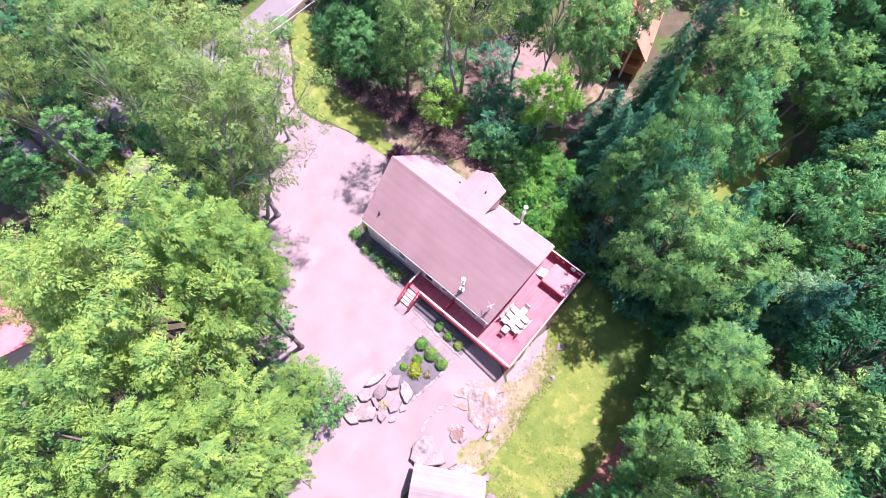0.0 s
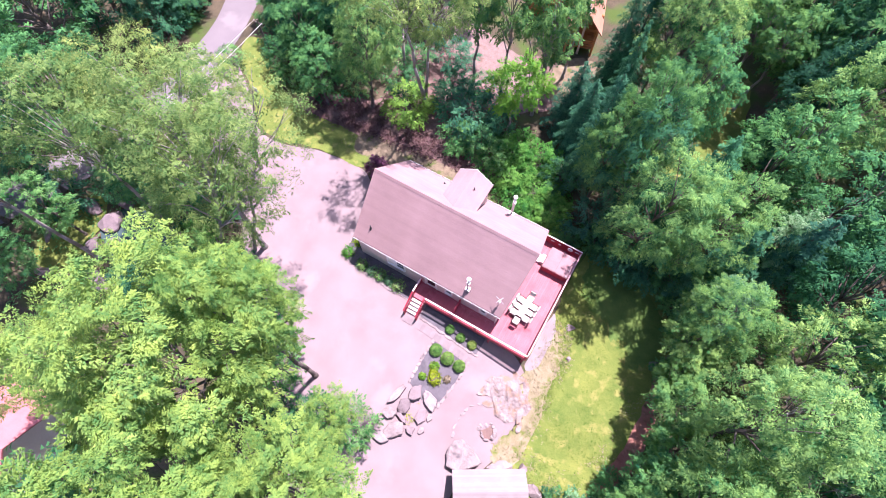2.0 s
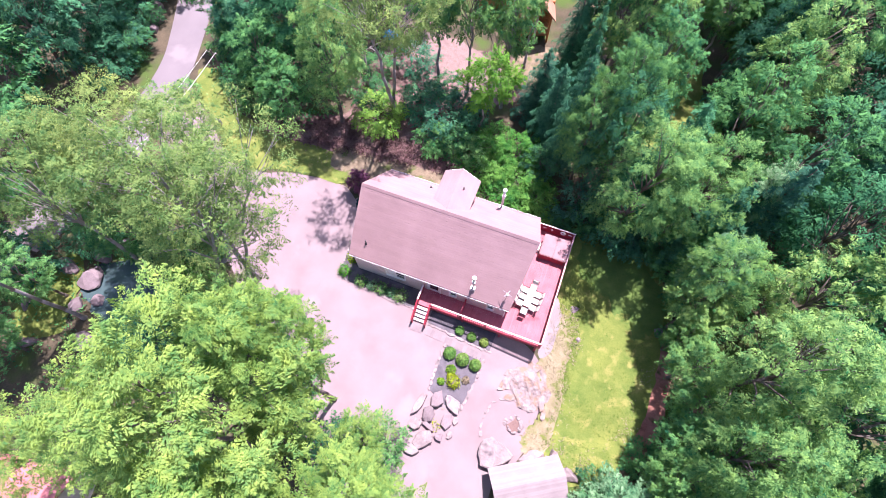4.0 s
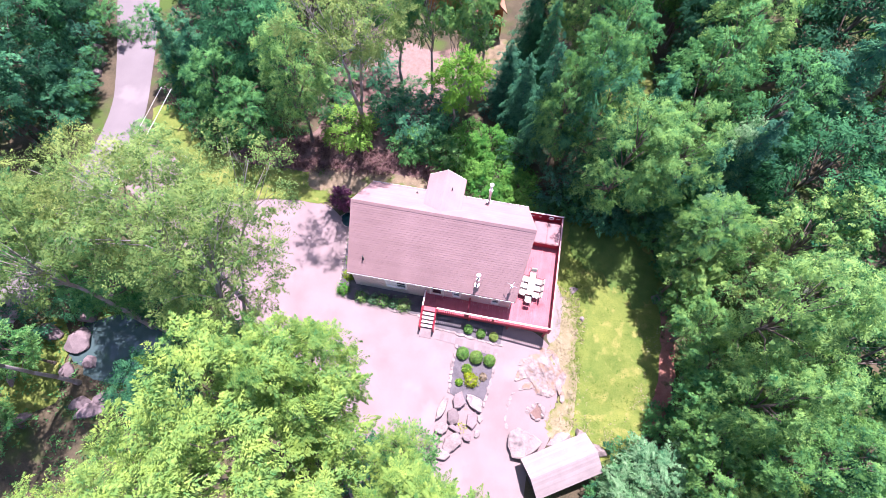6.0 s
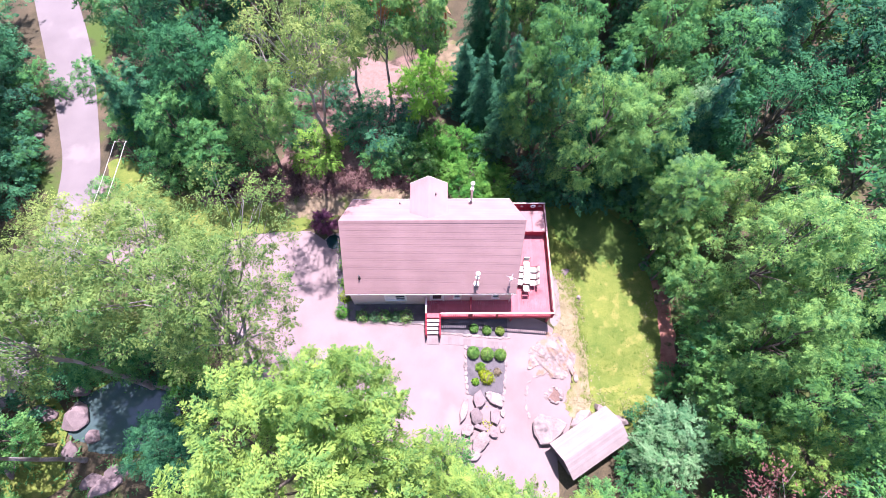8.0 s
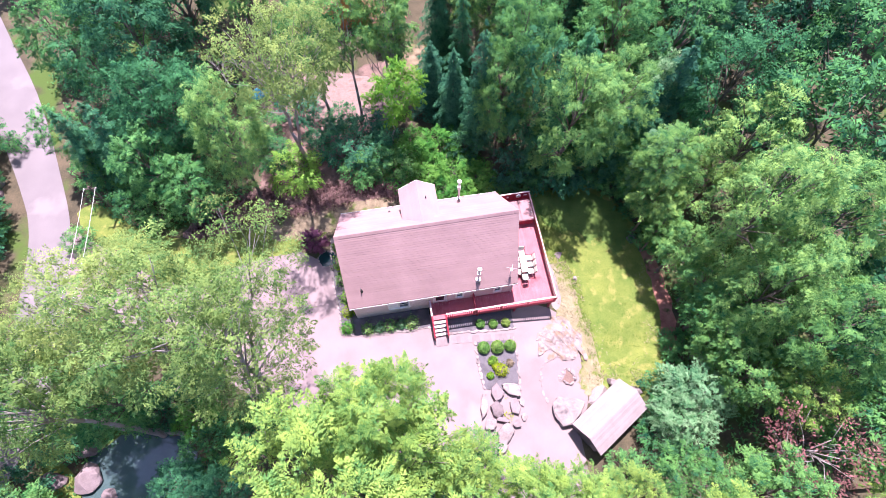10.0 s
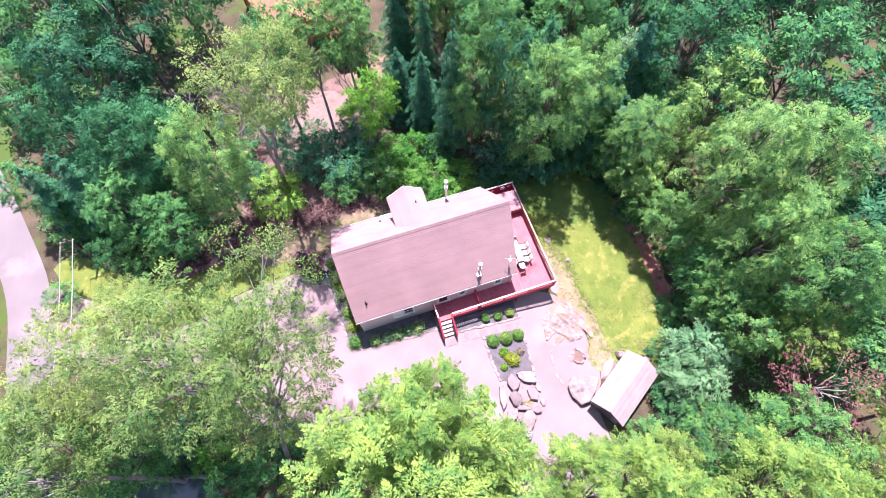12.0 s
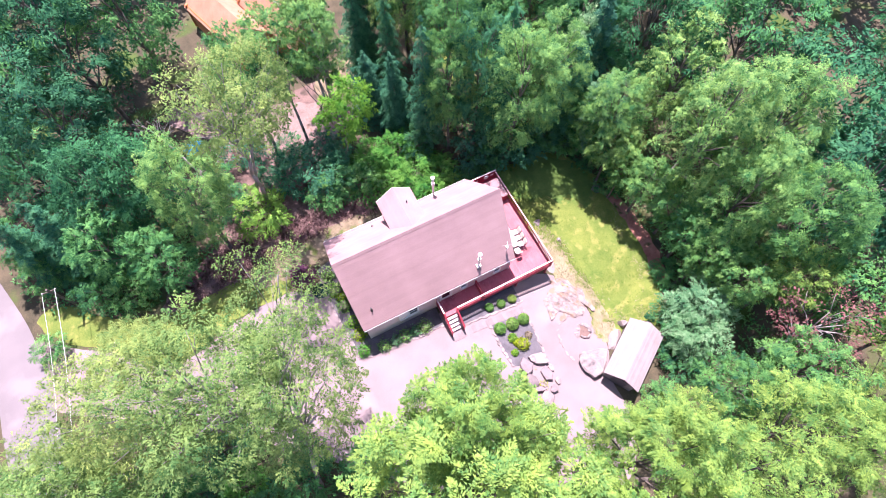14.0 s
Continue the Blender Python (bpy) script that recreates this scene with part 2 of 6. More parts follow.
def tube(bm, a, b, r0, r1, n=8):
    a, b = Vector(a), Vector(b)
    turn = (b - a).to_track_quat("Z", "Y").to_matrix().to_4x4()
    bmesh.ops.create_cone(bm, cap_ends=True, segments=n, radius1=r0, radius2=r1, depth=(b - a).length, matrix=Matrix.Translation((a + b) / 2) @ turn)
    return bm


def poly_solid(bm, pts, shift):
    """A flat polygon swept along shift."""
    v = [bm.verts.new(p) for p in pts]
    f = bm.faces.new(v)
    ext = bmesh.ops.extrude_face_region(bm, geom=[f])
    bmesh.ops.translate(bm, verts=[g for g in ext["geom"] if isinstance(g, bmesh.types.BMVert)], vec=shift)
    bmesh.ops.recalc_face_normals(bm, faces=bm.faces[:])
    return bm


def smooth_loop(pts, n=6, rough=0.0, seed=1):
    rnd = random.Random(seed)
    out, k = [], len(pts)
    for i in range(k):
        p0, p1, p2, p3 = (Vector((*pts[(i + j - 1) % k], 0)) for j in range(4))
        for s in range(n):
            t = s / n
            q = 0.5 * (2 * p1 + (p2 - p0) * t + (2 * p0 - 5 * p1 + 4 * p2 - p3) * t * t + (3 * p1 - p0 - 3 * p2 + p3) * t ** 3)
            out.append((q.x + rnd.uniform(-rough, rough), q.y + rnd.uniform(-rough, rough)))
    return out


def ramp01(v, a, b):
    t = min(1.0, max(0.0, (v - a) / (b - a)))
    return t * t * (3 - 2 * t)


def gz(x, y):
    """Height of the ground: level by the drive, falling to the lawn."""
    z = -0.12 * min(max(x - 2.5, 0), 6.5)
    low = ramp01(-y, 9, 13)
    z -= (0.38 - 0.23 * low) * min(max(x - 9.0, 0), 3.5) + 0.03 * min(max(x - 12.5, 0), 15)
    z -= 0.10 * min(max(-7 - y, 0), 4) * ramp01(x, 5, 8)
    far = ramp01(math.hypot(x, y), 26, 60)
    z += far * 1.2 * noise.noise(Vector((x * 0.02, y * 0.02, 0))) + 0.04 * noise.noise(Vector((x * 0.35, y * 0.35, 3)))
    pond = math.hypot((x + 22.6) / 4.0, (y + 12.0) / 2.35)
    return z - 0.6 * (1 - ramp01(pond, 0.75, 1.15))


def drape(name, pts, off, material, label="", kind="structure", step=1.0, category=""):
    """A ground sheet with this outline, laid off metres above the ground."""
    bm = bmesh.new()
    bm.faces.new([bm.verts.new((x, y, 0)) for x, y in pts])
    xs, ys = [p[0] for p in pts], [p[1] for p in pts]
    for axis, lo, hi in ((0, min(xs), max(xs)), (1, min(ys), max(ys))):
        c = math.floor(lo / step) * step + step
        while c < hi:
            co, no = [0, 0, 0], [0, 0, 0]
            co[axis], no[axis] = c, 1
            bmesh.ops.bisect_plane(bm, geom=bm.verts[:] + bm.edges[:] + bm.faces[:], plane_co=co, plane_no=no)
            c += step
    bmesh.ops.triangulate(bm, faces=bm.faces[:])
    bmesh.ops.recalc_face_normals(bm, faces=bm.faces[:])
    if sum(f.normal.z for f in bm.faces) < 0:
        bmesh.ops.reverse_faces(bm, faces=bm.faces[:])
    for v in bm.verts:
        v.co.z = gz(v.co.x, v.co.y) + off
    return tagged(part(name, bm, material, None, label, True), category=category, kind=kind)


# ---- ground ----
def ground_sheet():
    xs = sorted({-3000, -1200, -500, -250, -140, *[-90 + 5 * i for i in range(11)], *[-40 + i for i in range(81)], *[40 + 5 * i for i in range(11)], 140, 250, 500, 1200, 3000})
    ys = sorted({-3000, -1200, -500, -250, -140, *[-90 + 5 * i for i in range(12)], *[-34 + i for i in range(75)], *[40 + 5 * i for i in range(11)], 140, 250, 500, 1200, 3000})
    verts = [(x, y, gz(x, y)) for y in ys for x in xs]
    w = len(xs)
    faces = [(j * w + i, j * w + i + 1, (j + 1) * w + i + 1, (j + 1) * w + i) for j in range(len(ys) - 1) for i in range(w - 1)]
    me = bpy.data.meshes.new("ground")
    me.from_pydata(verts, [], faces)
    return tagged(new("ground", finish(me, M["soil"], True)), "brown leaf-strewn forest floor with patches of green", "ground", kind="structure")


ground_sheet()
DRIVE = [(-29.5, 2.5), (-25, -0.8), (-20, -4.0), (-14.5, -8.5), (-9.5, -13.0), (-4, -17.5), (0, -21), (6, -21), (8.6, -18.0), (9.0, -14.6), (10.2, -12.6), (10.4, -10.6), (10.6, -9.2), (10.6, -7.8), (9.6, -6.6), (9.2, -5.3),
         (6.0, -4.3), (0, -4.3), (-6.6, -4.6), (-7.6, -4.3), (-7.9, 0.5), (-9.6, 2.2), (-11.2, 2.8), (-15.2, 2.4), (-18.6, 1.3), (-21.5, 1.7), (-24.6, 4.4), (-27.5, 6.4), (-30, 8.0)]
drape("driveway", smooth_loop(DRIVE, 5, 0.03), 0.02, M["asphalt"], "sun-bleached pinkish grey asphalt driveway", category="driveway")
ROAD = [(-50, -40), (-39.5, -20), (-33.4, -6), (-32.9, 2), (-33.0, 8), (-34.6, 13), (-38.6, 22), (-44, 34), (-52, 52), (-64, 80), (-60, 82), (-48, 53), (-39.6, 34), (-34.6, 23.5), (-31.2, 13.8), (-29.6, 8), (-29.2, 2), (-29.4, -6), (-35.2, -20), (-45, -40)]
drape("road", smooth_loop(ROAD, 4), 0.03, M["road"], "pale grey worn asphalt road through woods", category="road")
drape("lawn", smooth_loop([(9.6, 5.6), (9.4, 0), (9.7, -4), (11.0, -6.8), (11.4, -9.5), (10.8, -12), (13, -13.2), (16.5, -12.0), (18.2, -8), (19.0, -3), (18.6, 2.5), (16.5, 5.8), (13, 6.6)], 6, 0.12), 0.03, M["lawn"], "mown yellow-green lawn with dry patches", category="lawn")
# shade-coloured sheet, outlined roughly where the trees' shadow falls
drape("shaded_lawn", smooth_loop([(10.2, 5.2), (10.7, 2.6), (11.6, 2.3), (12.5, 1.2), (13.3, 1.9), (14.2, 0.6), (15.4, 1.0), (16.2, -0.8), (17.2, -0.2), (18.2, 1.0), (17.8, 3.4), (16.0, 5.4), (13, 6.2)], 9, 0.22), 0.036, M["shadegreenlawn"], "greener grass with the trees' shade put into its colour", category="lawn")
drape("grass_verge", smooth_loop([(-10.6, 2.9), (-15.2, 2.6), (-18.6, 1.6), (-21.4, 2.0), (-24.4, 4.6), (-27.2, 6.5), (-29.2, 9.5), (-27, 10), (-23.5, 6.8), (-19, 5.4), (-14.5, 5.6), (-10.2, 5.4), (-8, 4.6)], 5, 0.12), 0.035, M["lawn"], "strip of yellow-green grass beside the drive", category="grass")
drape("dry_grass", smooth_loop([(9.3, -5.2), (9.2, -2), (10.2, -1.2), (11.6, -3), (11.7, -6.2), (12.3, -9), (11.8, -11.6), (10.5, -12.2), (10.0, -11.2), (10.7, -9.4), (10.6, -7.6), (9.6, -6.3)], 9, 0.20), 0.05, M["dry"], "bleached straw-coloured grass at the lawn's edge", category="grass")
drape("dry_border", smooth_loop([(-12.6, 4.2), (-9.2, 4.0), (-6.5, 4.6), (-2.5, 5.0), (-2.4, 6.6), (-6, 6.8), (-9.5, 6.6), (-12.6, 6.2)], 6, 0.15), 0.05, M["dirt"], "dry straw and dirt behind the house", category="ground")
drape("litter_bank", smooth_loop([(-20, 5.6), (-15, 5.4), (-11, 5.6), (-5, 6.6), (-1.5, 6.8), (-1, 9.5), (-3.5, 12), (-1.5, 15), (1.5, 18), (1.5, 22), (-3, 22), (-8, 20), (-13, 19.5), (-14.5, 14), (-13.5, 10), (-18, 8)], 5, 0.2), 0.03, M["litter"], "pinkish brown leaf litter under the trees", category="ground")
# paler sheet that paints the sun patch onto the litter bank
drape("litter_clearing", smooth_loop([(-9.2, 12.0), (-6.4, 13.0), (-2.6, 14.2), (-0.6, 16.4), (-1.6, 19.6), (-6.0, 21.5), (-9.5, 22.6), (-13.5, 25.5), (-15.2, 24.0), (-12.2, 20.4), (-10.0, 17.6), (-8.6, 15)], 5, 0.25), 0.045, M["sunlitlitter"], "pinkish dry leaves in a gap among the trees, sunlight painted into their colour", category="ground")
drape("cabin_yard", smooth_loop([(-0.8, 18.6), (2.6, 17.6), (4.4, 20), (3.4, 23.5), (0.5, 24), (-1.2, 21.5)], 5, 0.2), 0.05, M["dirt"], "pale dry yard beside the log cabin", category="ground")
drape("clearing", smooth_loop([(12.6, 17.2), (15.6, 18.6), (17.4, 24), (16.8, 30), (15.4, 32.4), (13.0, 31.6), (13.2, 27), (12.2, 21)], 5, 0.3), 0.05, M["lawn"], "sunny yellow grass clearing in the woods", category="grass")
drape("pond_bank", smooth_loop([(-29.6, -12.8), (-28.6, -10.6), (-26.6, -12.0), (-25.8, -14.6), (-25.6, -16.8), (-28.4, -18.0), (-29.8, -16.4)], 5, 0.2), 0.03, M["lawn"], "mossy grass bank beside the pond", category="grass")
drape("leaf_path", smooth_loop([(17.6, -9.8), (18.9, -9.4), (19.7, -5.0), (19.5, -1.0), (18.9, 0.6), (18.4, 0.4), (18.5, -3.0), (18.2, -7.0)], 6, 0.12), 0.06, M["rustlitter"], "rust-red dead leaves along the lawn's edge", category="ground")
drape("gravel_strip", smooth_loop([(9.25, -5.0), (10.1, -4.6), (10.2, -1.8), (9.7, -0.4), (9.3, -0.6)], 5, 0.08), 0.07, M["gravel"], "strip of pale pinkish gravel beside the deck", category="gravel")
bm = bmesh.new()
bm.faces.new([bm.verts.new((x, y, -0.2)) for x, y in smooth_loop([(-26.8, -12.0), (-25.4, -10.0), (-22.6, -9.3), (-19.8, -10.0), (-18.4, -12.0), (-19.8, -14.0), (-22.6, -14.7), (-25.4, -14.0)], 8)])
tagged(part("pond", bm, M["water"], None, "still dark pond water reflecting the sky"), category="pond", kind="structure")


# ---- house ----
def wall_with_holes(bm, u0, u1, z0, z1, holes, place):
    """A wall of boxes round its openings; place(ua, ub, za, zb) gives a box."""
    us = sorted({u0, u1, *[h[0] for h in holes], *[h[1] for h in holes]})
    zs = sorted({z0, z1, *[h[2] for h in holes], *[h[3] for h in holes]})
    for a, b in zip(us, us[1:]):
        run = None
        for c, d in zip(zs, zs[1:]):
            solid = not any(h[0] < (a + b) / 2 < h[1] and h[2] < (c + d) / 2 < h[3] for h in holes)
            if solid and run is not None and abs(run[1] - c) < 1e-6:
                run[1] = d
            elif solid:
                if run:
                    box(bm, *place(a, b, *run))
                run = [c, d]
        if run:
            box(bm, *place(a, b, *run))
    return bm


EAVE, RIDGE, HALF = 3.0, 7.24, 4.06          # roof heights and half depth
DECK = 1.0                                    # deck floor height
WY, WX0, WX1 = 3.72, -6.28, 5.86              # wall planes
EAVES = {-1: (3.90, 3.167), 1: (HALF, EAVE)}    # front and back: half depth and height of the eave


def strip(rows):
    """A thin shingle course: four long edges closed into a solid."""
    bm = bmesh.new()
    row = [[bm.verts.new(p), bm.verts.new(q)] for p, q in rows]
    for k in range(4):
        p, q = row[k], row[(k + 1) % 4]
        bm.faces.new((p[0], p[1], q[1], q[0]))
    bm.faces.new([r[0] for r in row])
    bm.faces.new([r[1] for r in reversed(row)])
    bmesh.ops.recalc_face_normals(bm, faces=bm.faces[:])
    return bm


def slope_of(name, parent, material, edge, n, thick, label=""):
    """A roof slope: sheathing, and over it shingle courses; edge(f, lift) gives the two ends at the fraction f from eave to ridge."""
    base = part(name, strip([edge(0, -0.03), edge(1, -0.03), edge(1, -0.13), edge(0, -0.13)]), material, parent, label)
    for i in range(n):
        a, b = i / n, min(1.0, (i + 1) / n + 0.015)
        part("shingle_course", strip([edge(a, thick), edge(b, 0.0), edge(b, -0.028), edge(a, -0.028)]), material, base)
    return base


def main_edge(side):
    def edge(f, lift):
        half, low = EAVES[side]
        y, z = side * half * (1 - f), low + (RIDGE - low) * f + lift
        return (-6.45 - 0.05 * f, y, z), (6.06 + 0.42 * f, y, z)
    return edge


def window(parent, x0, x1, z0, z1, panes, blind=False):
    y = -WY
    f = 0.09
    frame_bm = boxes((x0 - f, x0, y - 0.05, y + 0.10, z0 - f, z1 + f), (x1, x1 + f, y - 0.05, y + 0.10, z0 - f, z1 + f), (x0, x1, y - 0.05, y + 0.10, z1, z1 + f), (x0 - 0.03, x1 + 0.03, y - 0.09, y + 0.10, z0 - f, z0))
    win = part("window", frame_bm, M["white"], parent, "white framed window")
    step = (x1 - x0) / panes
    for i in range(panes):
        a = x0 + i * step
        s = boxes((a + 0.012, a + 0.052, y + 0.0, y + 0.05, z0, z1), (a + step - 0.052, a + step - 0.012, y, y + 0.05, z0, z1), (a + 0.052, a + step - 0.052, y, y + 0.05, z0, z0 + 0.04), (a + 0.052, a + step - 0.052, y, y + 0.05, z1 - 0.04, z1), (a + 0.052, a + step - 0.052, y, y + 0.05, (z0 + z1) / 2 - 0.015, (z0 + z1) / 2 + 0.015))
        part("sash", s, M["white"], win)
        part("pane", boxes((a + 0.04, a + step - 0.04, y + 0.03, y + 0.04, z0, z1)), M["glass"], win)
        if blind and i == 0:
            part("blind", boxes((a + 0.056, a + step - 0.056, y + 0.012, y + 0.024, z0 + 0.044, z1 - 0.044)), M["white"], win, "drawn white blind")


def build_house():
    h = empty("house", (0, 0, 0), "tan-sided chalet with steep pinkish brown shingle roof and rear dormer", "house")
    holes = [(-3.66, -2.16, 1.15, 2.30), (-0.22, 0.70, DECK, 2.90), (1.52, 2.02, 1.55, 2.55), (4.45, 4.95, 1.55, 2.55)]
    bm = wall_with_holes(bmesh.new(), WX0, WX1, -0.4, 3.2, holes, lambda a, b, c, d: (a, b, -WY, -WY + 0.16, c, d))
    part("front_wall", bm, M["siding"], h, "tan clapboard wall")
    bm = bmesh.new()
    for i in range(20):
        z = 0.1 + i * 0.15
        for a, b in ((WX0, -3.76), (-2.06, -0.33), (0.81, 1.42), (2.12, 4.35), (5.05, WX1)):
            box(bm, a + 0.01, b - 0.01, -WY - 0.012, -WY + 0.01, z, z + 0.13)
    part("clapboard", bm, M["siding"], h)["kind"] = "stuff"
    part("back_wall", boxes((WX0, WX1, WY - 0.16, WY, -0.6, EAVE + 0.05)), M["siding"], h)
    for name, x in (("west_gable", WX0), ("east_gable", WX1 - 0.16)):
        z1 = EAVE + 0.05
        top = EAVE + (RIDGE - EAVE) * (HALF - 0.12) / HALF
        pts = [(x, -WY + 0.16, -1.2), (x, WY - 0.16, -1.2), (x, WY - 0.16, z1), (x, 0.0, top), (x, -WY + 0.16, z1)]
        part(name, poly_solid(bmesh.new(), pts, (0.16, 0, 0)), M["siding"], h)
    slope_of("front_slope", h, M["roof"], main_edge(-1), 32, 0.017, "pinkish brown asphalt shingles in courses")
    slope_of("back_slope", h, M["roof"], main_edge(1), 32, 0.014, "sunlit pinkish shingles in courses")
    cap_bm = bmesh.new()
    for s in (-1, 1):
        poly_solid(cap_bm, [(0, 0, 0.05), (0.33, 0, 0.035), (0.33, s * 0.15, -0.125), (0, s * 0.15, -0.11)], (0, 0, -0.02))
    cap_me = bpy.data.meshes.new("ridge_cap")
    cap_bm.to_mesh(cap_me)
    cap_bm.free()
    finish(cap_me, M["roof"])
    for i in range(42):
        ob = new("ridge_cap", cap_me)
        ob.parent = h
        ob.location = (-6.5 + i * 0.3085, 0, RIDGE)
    for s, nm in ((-1, "front_gutter"), (1, "back_gutter")):
        half, low = EAVES[s]
        y = s * half
        bm = boxes((-6.47, 6.08, min(y, y + s * 0.08), max(y, y + s * 0.08), low - 0.13, low - 0.11), (-6.47, 6.08, min(y + s * 0.066, y + s * 0.08), max(y + s * 0.066, y + s * 0.08), low - 0.11, low - 0.01), (-6.47, 6.08, min(y, y - s * 0.02), max(y, y - s * 0.02), low - 0.16, low - 0.10))
        part(nm, bm, M["white"], h, "white metal gutter")
    for x0, x1, nm in ((-6.45, -6.5, "west_fascia"), (6.06, 6.48, "east_fascia")):
        bm = bmesh.new()
        d = -0.03 if x0 < 0 else 0.03
        for s in (-1, 1):
            poly_solid(bm, [(x0, s * EAVES[s][0], EAVES[s][1]), (x1, 0, RIDGE), (x1, 0, RIDGE - 0.22), (x0, s * EAVES[s][0], EAVES[s][1] - 0.2)], (d, 0, 0))
        part(nm, bm, M["roof"], h, "pinkish barge board")
    part("soffit", boxes((-6.40, 6.0, -3.875, -WY - 0.06, 3.007, 3.027)), M["white"], h)
    window(h, -3.66, -2.16, 1.15, 2.30, 2, True)
    window(h, 1.52, 2.02, 1.55, 2.55, 1)
    window(h, 4.45, 4.95, 1.55, 2.55, 1)
    d = part("front_door", boxes((-0.30, -0.22, -WY - 0.05, -WY + 0.1, DECK, 2.98), (0.70, 0.78, -WY - 0.05, -WY + 0.1, DECK, 2.98), (-0.22, 0.70, -WY - 0.05, -WY + 0.1, 2.90, 2.98), (-0.22, 0.70, -WY + 0.03, -WY + 0.08, DECK, 2.90)), M["white"], h, "white storm door with a glass light")
    part("pane", boxes((-0.08, 0.56, -WY + 0.015, -WY + 0.028, DECK + 0.35, 2.78)), M["glass"], d)
    part("door_handle", boxes((0.58, 0.63, -WY - 0.02, -WY + 0.03, 1.95, 2.15), bevel=0.01), M["steel"], d)
    # rear dormer
    x0, x1, xm, yb, ze, zr = -1.70, 1.08, -0.31, 3.86, 5.84, 6.84
    slope = (RIDGE - EAVE) / HALF
    for xe in (x0, x1):
        def edge(f, lift, xe=xe):
            x, z = xe + (xm - xe) * f, ze + (zr - ze) * f
            return (x, (RIDGE - z) / slope - 0.12, z + lift), (x, yb, z + lift)
        slope_of("dormer_slope", h, M["roof"], edge, 9, 0.02)
    zb = EAVE + 0.25
    part("dormer_wall", poly_solid(bmesh.new(), [(x0 + 0.2, 3.62, zb), (x1 - 0.2, 3.62, zb), (x1 - 0.2, 3.62, ze), (xm, 3.62, zr - 0.15), (x0 + 0.2, 3.62, ze)], (0, -0.12, 0)), M["siding"], h)
    for x in (x0 + 0.2, x1 - 0.32):
        ytop = (RIDGE - ze) / slope
        part("dormer_cheek", poly_solid(bmesh.new(), [(x, 3.5, zb), (x, 3.5, ze), (x, ytop - 0.1, ze)], (0.12, 0, 0)), M["siding"], h)
    bm = bmesh.new()
    for s, xe in ((-1, x0), (1, x1)):
        poly_solid(bm, [(xe, yb, ze), (xm, yb, zr), (xm, yb, zr - 0.16), (xe, yb, ze - 0.16)], (0, 0.025, 0))
    part("dormer_fascia", bm, M["white"], h)
    # roof fittings
    def on_front(x, y):
        return (x, y, RIDGE - abs(y) * slope)

    def vent(x, y, hgt):
        p = Vector(on_front(x, y))
        bm = bmesh.new()
        tube(bm, p - Vector((0, 0, 0.1)), p + Vector((0, 0, hgt)), 0.05, 0.05, 10)
        tube(bm, p - Vector((0, 0, 0.12)), p + Vector((0, 0, 0.10)), 0.14, 0.06, 10)
        part("vent_pipe", bm, M["dark"], h, "small dark vent pipe")

    vent(-5.34, -3.0, 0.42)
    vent(-2.6, 3.1, 0.2)
    bm = bmesh.new()
    tube(bm, (0.22, 2.5, 6.3), (0.22, 2.5, 6.72), 0.05, 0.05, 10)
    part("vent_pipe", bm, M["dark"], h)
    for nm, x, y, top, z0, r in (("stove_flue", 2.97, 3.78, 6.0, 2.9, 0.09), ("front_flue", 3.13, -3.40, 5.95, 3.4, 0.085)):
        bm = bmesh.new()
        tube(bm, (x, y, z0), (x, y, top - 0.22), r, r, 14)
        fl = part(nm, bm, M["steel"], h, "galvanised flue pipe with pale round cap", True)
        bm = bmesh.new()
        bmesh.ops.create_uvsphere(bm, u_segments=16, v_segments=8, radius=0.17, matrix=Matrix.Translation((x, y, top - 0.1)) @ Matrix.Diagonal((1, 1, 0.55, 1)))
        part("cap", bm, M["white"], fl, "pale round rain cap", True)
        bm = bmesh.new()
        tube(bm, (x, y, top - 1.15), (x, y, top - 0.85), r * 1.5, r * 1.5, 12)
        part("collar", bm, M["steel"], fl)
        part("flashing", boxes((x - 0.17, x + 0.17, y - 0.14, y + 0.14, z0 + 0.15, z0 + 0.5), bevel=0.02), M["steel"], fl)
    bm = bmesh.new()
    tube(bm, (5.55, -3.30, 3.6), (5.55, -3.30, 4.9), 0.022, 0.022)
    an = part("antenna", bm, M["steel"], h, "small white television antenna on a mast")
    bm = bmesh.new()
    tube(bm, (5.2, -3.15, 4.75), (5.9, -3.45, 4.9), 0.016, 0.016)
    tube(bm, (5.42, -3.55, 4.8), (5.68, -3.05, 4.84), 0.03, 0.03)
    box(bm, 5.47, 5.63, -3.4, -3.2, 4.4, 4.65, 0.02)
    part("boom", bm, M["steel"], an)
    bm = bmesh.new()
    tube(bm, (5.80, -3.80, 0.9), (5.80, -3.80, 3.0), 0.04, 0.04)
    part("downpipe", bm, M["white"], h)
    return h


build_house()


